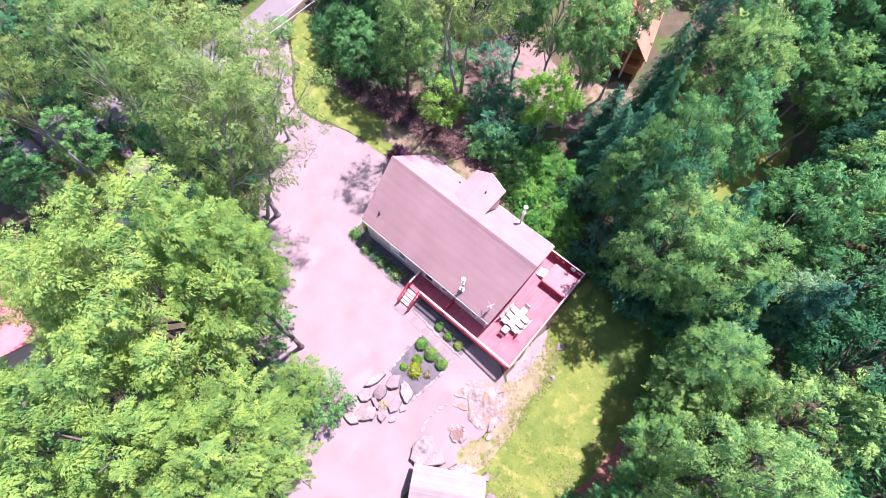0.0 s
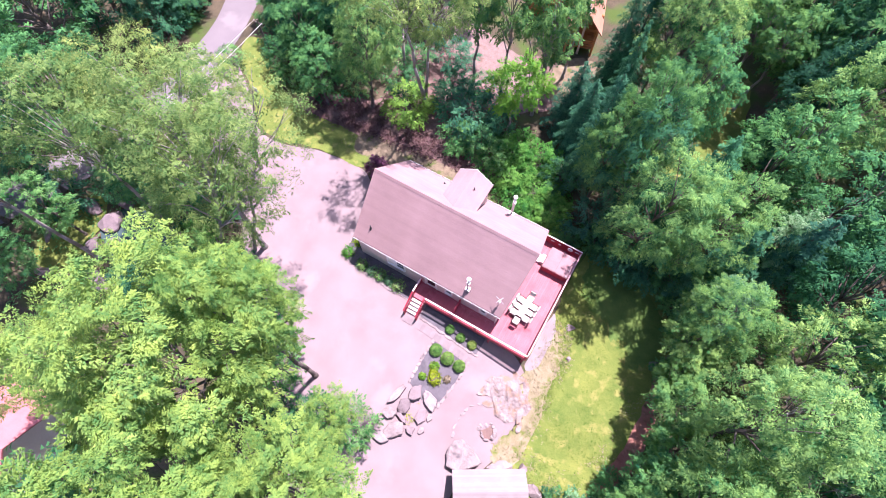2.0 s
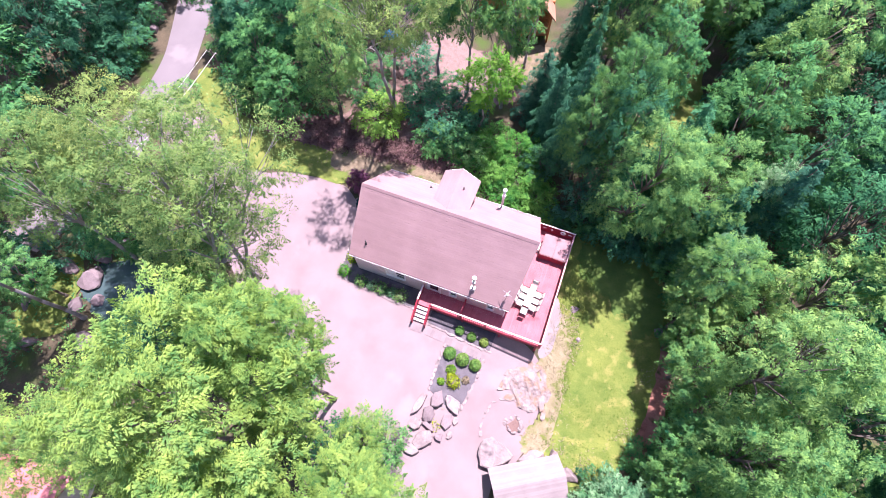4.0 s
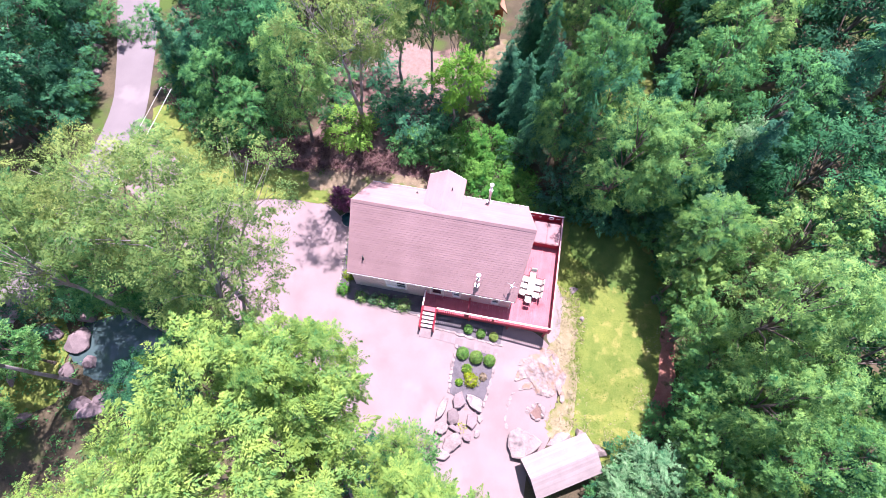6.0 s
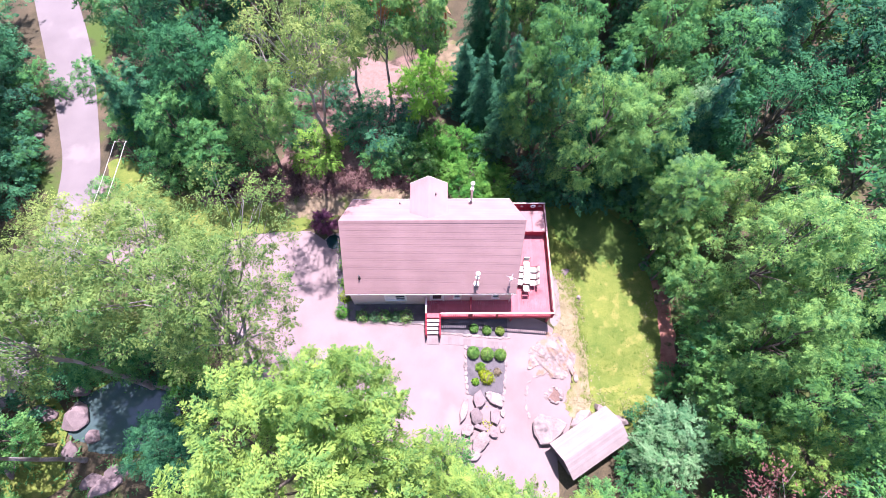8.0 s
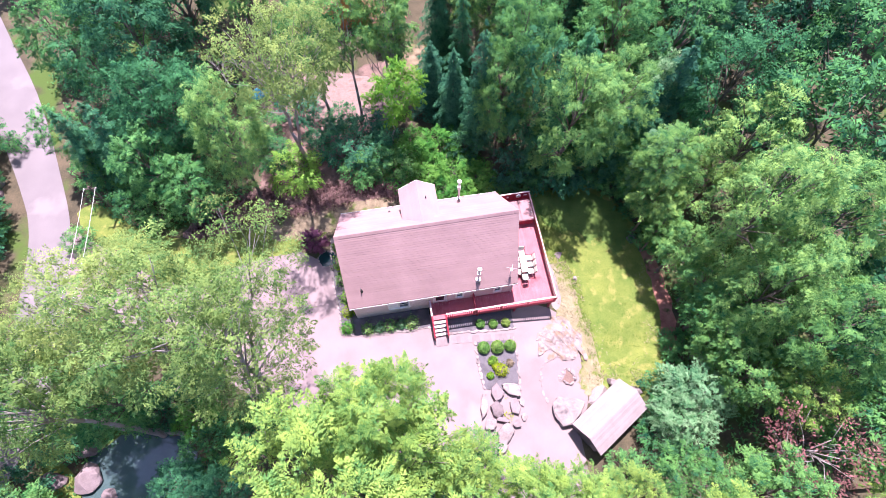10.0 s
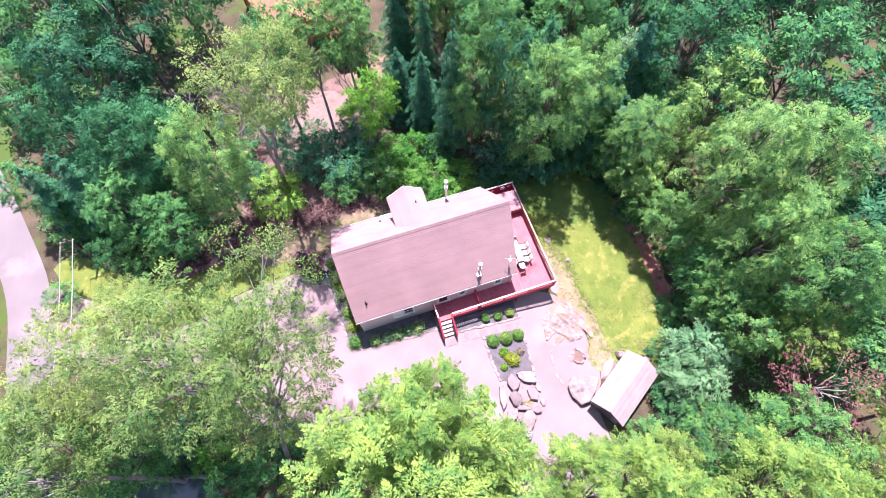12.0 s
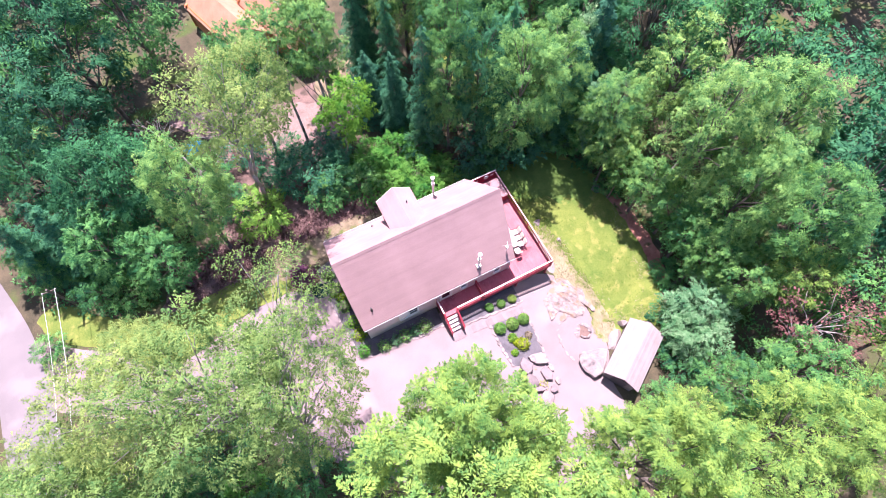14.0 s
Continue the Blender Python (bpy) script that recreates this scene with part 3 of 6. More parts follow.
# ---- deck ----
def build_deck():
    d = empty("deck", (4.2, -4.4, gz(4.2, -4.4)), "red-stained timber deck wrapping round the house with white-capped rails", "deck")
    o = Vector(d.location)

    def p(name, bm, material, label="", parent=None):
        bmesh.ops.translate(bm, verts=bm.verts[:], vec=-o)
        return part(name, bm, material, parent or d, label)

    X0, X1, Y0, Y1 = -0.62, 9.08, -5.10, 4.25
    # frame and posts
    p("rim", boxes((X0, X1, Y0, Y0 + 0.05, DECK - 0.30, DECK - 0.03), (X1 - 0.05, X1, Y0 + 0.05, Y1, DECK - 0.30, DECK - 0.03), (X0, X0 + 0.05, Y0 + 0.05, -WY - 0.01, DECK - 0.30, DECK - 0.03), (5.75, X1 - 0.05, Y1 - 0.05, Y1, DECK - 0.30, DECK - 0.03)), M["rail"], "red rim joists")
    for x, y in ((-0.5, -4.95), (3.0, -4.95), (6.0, -4.95), (8.85, -4.95), (8.85, -2), (8.85, 1), (8.85, 4.0), (6.2, 4.0)):
        p("post", boxes((x - 0.07, x + 0.07, y - 0.07, y + 0.07, gz(x, y) - 0.1, DECK - 0.04)), M["rail"])
    # boards
    meshes = {}
    x = X0
    while x < X1 - 0.05:
        w = min(0.138, X1 - x)
        y1 = -WY - 0.015 if x < 5.74 else Y1
        key = y1
        if key not in meshes:
            bm = boxes((0, 0.138, Y0, y1, DECK - 0.03, DECK), bevel=0.006)
            me = bpy.data.meshes.new("board")
            bm.to_mesh(me)
            bm.free()
            meshes[key] = finish(me, M["deck"])
        ob = new("board", meshes[key])
        ob.parent = d
        ob.location = (x - o.x, -o.y, -o.z)
        x += 0.145
    # rails
    bal = bpy.data.meshes.new("baluster")
    bm = boxes((-0.026, 0.026, -0.022, 0.022, 0.09, 0.90))
    bm.to_mesh(bal)
    bm.free()
    finish(bal, M["rail"])

    def rail(a, b, posts=True, cap="cap", step=0.16):
        a, b = Vector(a), Vector(b)
        n = max(1, int((b - a).length / step))
        r = p("railing", tube(bmesh.new(), a + Vector((0, 0, 0.09)), b + Vector((0, 0, 0.09)), 0.035, 0.035, 4), M["rail"])
        flat = (b - a).normalized()
        side = Vector((-flat.y, flat.x, 0)) * 0.055
        for i in range(1, n):
            q = a.lerp(b, i / n) - o
            ob = new("baluster", bal)
            ob.parent = r
            ob.location = q
        bm = bmesh.new()
        up = Vector((0, 0, 0.90))
        poly_solid(bm, [a + up - side, b + up - side, b + up + side, a + up + side], (0, 0, 0.045))
        p("rail_cap", bm, M[cap], "pale weathered rail cap", r)
        m = max(1, round((b - a).length / 1.9))
        for i in range(m + 1):
            q = a.lerp(b, i / m)
            p("newel", boxes((q.x - 0.045, q.x + 0.045, q.y - 0.045, q.y + 0.045, q.z - 0.25, q.z + 0.89)), M["rail"], parent=r)
        return r

    rail((0.52, Y0 + 0.05, DECK), (X1 - 0.05, Y0 + 0.05, DECK))
    rail((X1 - 0.05, Y0 + 0.15, DECK), (X1 - 0.05, Y1 - 0.1, DECK), cap="sidecap")
    rail((X0 + 0.05, Y0 + 0.08, DECK), (X0 + 0.05, -WY - 0.08, DECK), cap="cap")
    rail((2.82, Y0 + 0.15, DECK), (2.82, -WY - 0.08, DECK), cap="rail")
    # solid privacy wall behind the tub
    w = p("privacy_wall", boxes((5.9, X1, Y1 - 0.04, Y1, DECK, DECK + 1.0)), M["rail"], "solid red board wall")
    for i in range(13):
        xx = 5.92 + i * 0.243
        p("panel_board", boxes((xx, xx + 0.232, Y1 - 0.062, Y1 - 0.041, DECK, DECK + 0.985), bevel=0.004), M["rail"], parent=w)
    p("wall_cap", boxes((5.88, X1 + 0.02, Y1 - 0.07, Y1 + 0.02, DECK + 1.0, DECK + 1.04)), M["cap"], "pale cap board", w)
    # stairs
    st = p("stairs", boxes((-0.60, -0.54, -6.45, Y0 - 0.005, -0.03, 0.02)), M["rail"], "five open steps with red rails")
    n = 5
    rise, run = (DECK - 0.02) / (n + 0.0), 0.265
    for i in range(n - 1):
        y, z = Y0 - 0.01 - (i + 1) * run, DECK - (i + 1) * rise
        p("tread", boxes((-0.56, 0.44, y, y + run - 0.015, z - 0.04, z), bevel=0.006), M["tread"], "pale worn tread", st)
    for xs in (-0.60, 0.44):
        bm = poly_solid(bmesh.new(), [(xs, Y0 - 0.006, DECK - 0.02), (xs, Y0 - 0.006, DECK - 0.34), (xs, -6.42, gz(xs, -6.4)), (xs, -6.42, 0.22)], (0.05, 0, 0))
        p("stringer", bm, M["rail"], parent=st)
        bm = bmesh.new()
        poly_solid(bm, [(xs - 0.03, Y0, DECK + 0.90), (xs + 0.09, Y0, DECK + 0.90), (xs + 0.09, -6.45, 0.95), (xs - 0.03, -6.45, 0.95)], (0, 0, 0.045))
        p("handrail", bm, M["rail"], parent=st)
        p("newel", boxes((xs - 0.02, xs + 0.07, -6.43, -6.34, 0, 0.96)), M["rail"], parent=st)
        for i in range(8):
            f = (i + 1) / 9
            y = Y0 + (-6.4 - Y0) * f
            z = DECK * (1 - f)
            p("spindle", boxes((xs + 0.008, xs + 0.042, y - 0.017, y + 0.017, z + 0.04, z + 0.90)), M["rail"], parent=st)
    return d


build_deck()


def hot_tub():
    t = empty("hot_tub", (7.90, 2.68, DECK), "square hot tub with red panelled sides and a mauve folding cover", "hot tub")
    part("cabinet", boxes((-1.02, 1.02, -0.90, 0.90, 0.0, 0.74), bevel=0.03), M["rail"], t)
    for i in range(13):
        x = -0.99 + i * 0.153
        part("side_board", boxes((x, x + 0.143, -0.92, -0.901, 0.03, 0.72), bevel=0.004), M["rail"], t)
    for a, b in ((-1.06, -0.005), (0.005, 1.06)):
        part("cover_half", boxes((a, b, -0.94, 0.94, 0.745, 0.85), bevel=0.05), M["tub"], t, "mauve vinyl cover panel")
    for x, y in ((0.82, -0.8), (0.88, -0.3), (0.86, 0.5)):
        part("latch", boxes((x, x + 0.09, y, y + 0.05, 0.852, 0.866)), M["white"], t)
    return t


hot_tub()
st = empty("tub_step", (6.56, 2.55, DECK), "two pale plastic steps beside the hot tub", "steps")
part("lower_step", boxes((-0.40, -0.10, -0.35, 0.35, 0, 0.2), bevel=0.02), M["white"], st)
part("upper_step", boxes((-0.10, 0.22, -0.35, 0.35, 0, 0.42), bevel=0.02), M["white"], st)


def ring_hanging(x, z, R, r, material, label):
    bm = bmesh.new()
    n, k = 20, 8
    vs = [[bm.verts.new(((R + r * math.cos(2 * math.pi * j / k)) * math.cos(2 * math.pi * i / n), r * math.sin(2 * math.pi * j / k), (R + r * math.cos(2 * math.pi * j / k)) * math.sin(2 * math.pi * i / n))) for j in range(k)] for i in range(n)]
    for i in range(n):
        for j in range(k):
            bm.faces.new((vs[i][j], vs[(i + 1) % n][j], vs[(i + 1) % n][(j + 1) % k], vs[i][(j + 1) % k]))
    bmesh.ops.recalc_face_normals(bm, faces=bm.faces[:])
    ob = part("life_ring", bm, material, None, label, True)
    ob.location = (x, 4.25 - 0.065 - r, z)
    return tagged(ob, category="life ring")


ring_hanging(8.15, 1.68, 0.17, 0.055, M["white"], "white life ring hung on the red deck wall")
for x, z, w, hh in ((6.65, 1.66, 0.30, 0.16), (7.25, 1.62, 0.22, 0.26), (8.72, 1.66, 0.36, 0.14)):
    bm = bmesh.new()
    bmesh.ops.create_icosphere(bm, subdivisions=2, radius=0.5, matrix=Matrix.Diagonal((w, 0.05, hh, 1)))
    box(bm, -w * 0.5, w * 0.5, -0.012, 0.012, -hh * 0.15, hh * 0.05)
    ob = part("wall_ornament", bm, M["white"], None, "pale fish-shaped ornament on the red deck wall", True)
    ob.location = (x, 4.25 - 0.065 - 0.026, z)
    tagged(ob, category="ornament", group="wall ornaments")


def patio_set():
    cx, cy, turn = 7.2, -1.92, -4.7
    base = pose(cx, cy, DECK, 0, 0, turn)
    t = empty("patio_table", (cx, cy, DECK), "long pale patio table with dark metal legs", "table", turn=turn)
    for i in range(6):
        y = -0.72 + i * 0.243
        part("slat", boxes((-0.25, 0.25, y, y + 0.225, 0.70, 0.73), bevel=0.006), M["cushion"], t)
    part("frame", boxes((-0.23, 0.23, -0.70, -0.66, 0.64, 0.69), (-0.23, 0.23, 0.66, 0.70, 0.64, 0.69), (-0.23, -0.19, -0.66, 0.66, 0.64, 0.69), (0.19, 0.23, -0.66, 0.66, 0.64, 0.69)), M["dark"], t)
    for x in (-0.21, 0.21):
        for y in (-0.68, 0.68):
            part("leg", boxes((x - 0.025, x + 0.025, y - 0.025, y + 0.025, 0, 0.64)), M["dark"], t)
    c = empty("patio_chair", (0, 0, 0), "dark metal patio chair with a pale cushion", "chair", "chairs round the patio table")
    part("seat", boxes((-0.24, 0.24, -0.24, 0.24, 0.42, 0.50), bevel=0.03), M["cushion"], c, "pale seat cushion")
    bm = bmesh.new()
    box(bm, -0.22, 0.22, -0.035, 0.035, 0.06, 0.46, 0.025, pose(0, 0.27, 0.48, -20, 0, 0))
    part("backrest", bm, M["cushion"], c, "pale back cushion")
    for x in (-0.26, 0.26):
        bm = bmesh.new()
        tube(bm, (x, -0.25, 0), (x, -0.25, 0.62), 0.014, 0.014, 6)
        part("front_leg", bm, M["dark"], c)
        bm = bmesh.new()
        tube(bm, (x, 0.40, 0), (x, 0.27, 0.42), 0.014, 0.014, 6)
        tube(bm, (x, 0.27, 0.42), (x, 0.42, 1.0), 0.014, 0.014, 6)
        part("back_leg", bm, M["dark"], c)
        bm = bmesh.new()
        tube(bm, (x, -0.27, 0.62), (x, 0.33, 0.64), 0.018, 0.018, 6)
        part("armrest", bm, M["dark"], c)
    spots = [(s * 0.5, y, -90 * s) for s in (-1, 1) for y in (-0.54, 0.0, 0.54)] + [(0, 0.98, 0), (0, -0.98, 180)]
    for i, (x, y, r) in enumerate(spots):
        m = base @ pose(x, y, 0, 0, 0, r + (i * 37 % 9) - 4)
        if i == 0:
            c.matrix_basis = m
        else:
            copy_thing(c, m)


patio_set()


# ---- shed and neighbouring houses ----
def gable_house(name, label, x, y, turn, length, width, z0, eave, ridge, wall_m, roof_m, over=0.25, courses=12, logs=False, door=True, porch=0.0):
    h = empty(name, (x, y, z0), label, "shed" if name == "shed" else "house", turn=turn)
    hl, hw = length / 2, width / 2
    e, r = eave - z0, ridge - z0
    part("wall", boxes((-hl, hl, -hw, -hw + 0.12, -0.3, e), (-hl, hl, hw - 0.12, hw, -0.3, e)), wall_m, h)
    for s in (-1, 1):
        px = s * hl - (0.12 if s > 0 else 0)
        part("gable", poly_solid(bmesh.new(), [(px, -hw + 0.12, -0.3), (px, hw - 0.12, -0.3), (px, hw - 0.12, e), (px, 0, r - 0.12), (px, -hw + 0.12, e)], (0.12, 0, 0)), wall_m, h)
    k = (r - e) / hw
    for s in (-1, 1):
        def edge(f, lift, s=s):
            yy, zz = s * (hw + over) * (1 - f), e - k * over + (r - e + k * over) * f + lift + 0.1
            return (-hl - over - porch, yy, zz), (hl + over, yy, zz)
        slope_of("roof_slope", h, roof_m, edge, courses, 0.02)
    if logs:
        n = int(e / 0.26)
        for i in range(n):
            z = 0.1 + i * 0.26
            for s in (-1, 1):
                bm = bmesh.new()
                tube(bm, (-hl - 0.25, s * hw, z + 0.13), (hl + 0.25, s * hw, z + 0.13), 0.14, 0.14, 10)
                part("log", bm, wall_m, h)
                bm = bmesh.new()
                tube(bm, (s * hl, -hw - 0.25, z + 0.26), (s * hl, hw + 0.25, z + 0.26), 0.14, 0.14, 10)
                part("log", bm, wall_m, h)
    if porch:
        front = -hl - porch
        for i in range(int(porch / 0.16)):
            part("deck_board", boxes((front + i * 0.16, front + i * 0.16 + 0.148, -hw, hw, 0.9, 0.95)), wall_m, h)
        for yy in (-hw + 0.1, 0.0, hw - 0.1):
            bm = bmesh.new()
            tube(bm, (front + 0.1, yy, -0.2), (front + 0.1, yy, e + (r - e) * (1 - abs(yy) / hw)), 0.11, 0.10, 10)
            part("post", bm, M["tread"] if yy == 0 else wall_m, h, "pale porch post" if yy == 0 else "")
        for z in (1.2, 1.5, 1.8):
            bm = bmesh.new()
            tube(bm, (front + 0.1, -hw + 0.1, z), (front + 0.1, hw - 0.1, z), 0.07, 0.07, 8)
            part("rail", bm, wall_m, h)
        part("ridge_board", boxes((front - over, hl + over, -0.08, 0.08, r + 0.1, r + 0.16)), M["tread"], h, "pale ridge board")
    if door and not logs:
        part("door", boxes((-hl - 0.05, -hl - 0.005, -0.55, 0.55, 0.0, 1.85)), M["dark"], h, "dark weathered door")
    return h


gable_house("shed", "small weathered shed with a pale shingled gable roof", 10.95, -14.0, 31, 4.45, 2.25, gz(10.85, -14.35) - 0.05, 0.55, 1.3, M["shedwall"], M["shed_roof"])
gable_house("log_cabin", "orange log cabin wing with a railed porch and rust-coloured roof", -1.7, 29.4, 107.5, 7.0, 2.7, 0.0, 3.2, 4.9, M["log"], M["cabin_roof"], 0.3, 12, True, porch=1.9)
gable_house("log_cabin", "orange log house with a sunlit rust-coloured roof among trees", -5.9, 31.2, 107.5, 8.5, 3.6, 0.0, 2.6, 4.3, M["log"], M["cabin_roof"], 0.3, 16, True)
gable_house("red_roofed_house", "house with a faded red roof half hidden by trees", -19.5, -27.5, 10, 7.0, 6.0, 0.0, 3.0, 5.4, M["siding"], M["pink_roof"], 0.4, 14, door=False)


# ---- rocks ----
def rock_mesh(seed, flat=0.6, cuts=13, sub=3, top=None):
    """A boulder: a ball cut by planes into rough facets; top cuts a level upper face."""
    rnd = random.Random(seed)
    bm = bmesh.new()
    bmesh.ops.create_icosphere(bm, subdivisions=sub, radius=1.0)
    planes = [(Vector((rnd.uniform(-1, 1), rnd.uniform(-1, 1), rnd.uniform(-0.4, 0.8))).normalized(), rnd.uniform(0.5, 0.85)) for _ in range(cuts)]
    if top:
        planes.append((Vector((rnd.uniform(-0.12, 0.12), rnd.uniform(-0.12, 0.12), 1)).normalized(), top))
    for n, dist in planes:
        for v in bm.verts:
            over = v.co.dot(n) - dist
            if over > 0:
                v.co -= n * over * 0.97
    for v in bm.verts:
        v.co *= 1 + 0.07 * noise.noise(v.co * 3.1 + Vector((seed, 0, 0))) + 0.04 * noise.noise(v.co * 8 + Vector((seed, 5, 0)))
        v.co.z *= flat
    return bm


def slab_mesh(seed, sides=0, taper=0.93):
    """An angular block of stone: an uneven outline drawn up to a tilted, chipped top."""
    rnd = random.Random(seed)
    bm = bmesh.new()
    sides = sides or 5 + seed % 4
    ang = sorted(2 * math.pi * (i + rnd.uniform(-0.3, 0.3)) / sides for i in range(sides))
    rad = [rnd.uniform(0.76, 1.12) for _ in ang]
    tx, ty = rnd.uniform(-0.12, 0.12), rnd.uniform(-0.12, 0.12)
    rings = []
    for z, k in ((-0.7, 1.0), (0.25, 1.0), (0.55, taper + 0.09), (0.66, taper - 0.02)):
        rings.append([bm.verts.new((r * k * math.cos(a) * rnd.uniform(0.97, 1.03), r * k * math.sin(a) * rnd.uniform(0.97, 1.03), z + (tx * math.cos(a) + ty * math.sin(a) + rnd.uniform(-0.03, 0.03)) * (z > 0))) for a, r in zip(ang, rad)])
    for lo, hi in zip(rings, rings[1:]):
        for i in range(sides):
            bm.faces.new((lo[i], lo[(i + 1) % sides], hi[(i + 1) % sides], hi[i]))
    mid = bm.verts.new((rnd.uniform(-0.2, 0.2), rnd.uniform(-0.2, 0.2), 0.72))
    for i in range(sides):
        bm.faces.new((rings[-1][i], rings[-1][(i + 1) % sides], mid))
    bmesh.ops.subdivide_edges(bm, edges=bm.edges[:], cuts=2 if sides > 6 else 1, use_grid_fill=True)
    for v in bm.verts:
        n1, n2 = noise.noise(v.co * 2.1 + Vector((seed, 2, 0))), noise.noise(v.co * 2.1 + Vector((seed, 9, 4)))
        v.co += Vector((0.12 * n1, 0.12 * n2, 0.06 * (n1 - n2) + 0.05 * noise.noise(v.co * 5.0)))
    bmesh.ops.recalc_face_normals(bm, faces=bm.faces[:])
    return bm


def rock(x, y, sx, sy, sz, turn, seed, material="rock", name="boulder", label="pale weathered boulder", group="", lift=0.0, tilt=0.0, top=None):
    bm = slab_mesh(seed) if top else rock_mesh(seed, 1.0)
    bmesh.ops.transform(bm, verts=bm.verts[:], matrix=Matrix.Diagonal((sx, sy, sz, 1)))
    ob = part(name, bm, M[material], None, label)
    ob.matrix_basis = pose(x, y, gz(x, y) + sz * 0.35 + lift, tilt, 0, turn)
    return tagged(ob, category="rock", group=group)


G = "slabs of the rock wall"
for x, y, sx, sy, sz, tn, sd, m_ in ((3.27, -11.04, 0.53, 0.64, 0.50, 6, 1, "slab"), (3.06, -12.26, 0.52, 0.60, 0.50, 4, 2, "slab"), (4.50, -11.05, 0.82, 0.44, 0.48, -38, 3, "rock"), (4.48, -12.25, 0.40, 0.68, 0.40, 8, 4, "slab"), (2.22, -11.80, 0.31, 0.90, 0.48, -14, 5, "rock"),
                                    (2.42, -13.15, 0.52, 0.40, 0.45, 25, 6, "rock"), (3.32, -13.92, 0.86, 0.66, 0.55, 40, 7, "rock"), (4.32, -13.42, 0.40, 0.30, 0.40, -35, 8, "slab"), (3.35, -13.0, 0.60, 0.20, 0.42, -22, 13, "slab"), (2.70, -14.85, 0.62, 0.45, 0.42, 10, 9, "rock"), (1.5, -14.3, 0.55, 0.4, 0.40, 30, 10, "slab"), (4.95, -13.0, 0.24, 0.30, 0.25, 10, 11, "rock"), (5.05, -11.95, 0.22, 0.34, 0.25, 5, 12, "rock")):
    rock(x, y, sx, sy, sz, tn, sd, m_, "boulder", "flat-topped pinkish boulder edging the planting bed", G, top=0.55)
rock(8.3, -13.05, 1.36, 1.02, 0.85, 12, 27, "rock", "boulder", "large pale cracked boulder beside the drive", top=0.6)
rock(11.99, -2.6, 0.26, 0.22, 0.22, 20, 22, "rock", "boulder", "small white stone on the lawn")
rock(10.95, -0.4, 0.62, 0.45, 0.12, 15, 23, "slab", "boulder", "flat grey stone set in the grass")
rock(18.0, 0.4, 0.6, 0.5, 0.3, 15, 24, "slab", "boulder", "grey stone at the wood's edge")


def ledge():
    """A low outcrop: ridges of streaked rock that rise from the gravel and sink into it."""
    n, cx, cy = 64, 9.25, -7.6
    verts, faces = [], []
    for j in range(n):
        for i in range(n):
            u, v = 2 * i / (n - 1) - 1, 2 * j / (n - 1) - 1
            x, y = cx + 1.9 * u + 0.35 * v, cy + 1.75 * v
            edge = math.hypot(u, v) + 0.55 * noise.noise(Vector((x * 0.8, y * 0.8, 4)))
            p, q = 0.75 * x + 0.66 * y, -0.66 * x + 0.75 * y
            ridge = 1 - abs(noise.noise(Vector((p * 1.5, q * 0.45, 2)))) * 2.2
            step = math.floor(2.6 * (ridge + 0.5 * noise.noise(Vector((p * 0.8, q * 0.5, 9))))) / 2.6
            h = 0.20 * (1 - edge) + 0.08 * ridge * (edge < 1.2) + 0.07 * step + 0.05 * noise.noise(Vector((x * 5, y * 5, 1)))
            verts.append((x, y, gz(x, y) + max(-0.25, h if edge < 1 else -0.25)))
    for j in range(n - 1):
        for i in range(n - 1):
            faces.append((j * n + i, j * n + i + 1, (j + 1) * n + i + 1, (j + 1) * n + i))
    me = bpy.data.meshes.new("ledge_rock")
    me.from_pydata(verts, [], faces)
    tagged(new("ledge_rock", finish(me, M["ledge"])), "pale streaked rock ledge rising beside the drive", "rock")


ledge()
for i, (x, y, sx, sy, sz, tn) in enumerate(((7.75, -7.3, 0.55, 0.4, 0.14, 8), (10.55, -8.3, 0.24, 0.8, 0.24, 18), (10.95, -9.1, 0.24, 0.6, 0.24, 12), (8.2, -8.9, 0.5, 0.3, 0.10, 12), (9.4, -6.25, 0.5, 0.3, 0.16, 15))):
    rock(x, y, sx, sy, sz, tn, 40 + i, "ledge", "ledge_rock", "broken piece of pale streaked rock ledge", "rock ledge", -0.02, top=0.45)
for i, (x, y, s) in enumerate(((-5.7, 4.9, 0.55), (-4.9, 5.0, 0.4), (-6.4, 5.4, 0.4))):
    rock(x, y, s, s * 0.7, s * 0.8, 30 * i, 140 + i, "rock", "boulder", "pale boulder behind the house", lift=0.1)
for i, (x, y, sx, sy, sz, tn) in enumerate(((11.0, -12.3, 1.25, 0.55, 0.3, 30), (12.55, -11.5, 0.4, 0.55, 0.75, 20), (13.9, -12.4, 0.75, 0.5, 0.5, -40))):
    rock(x, y, sx, sy, sz, tn, 60 + i, "rock", "boulder", "pale boulder beside the shed")
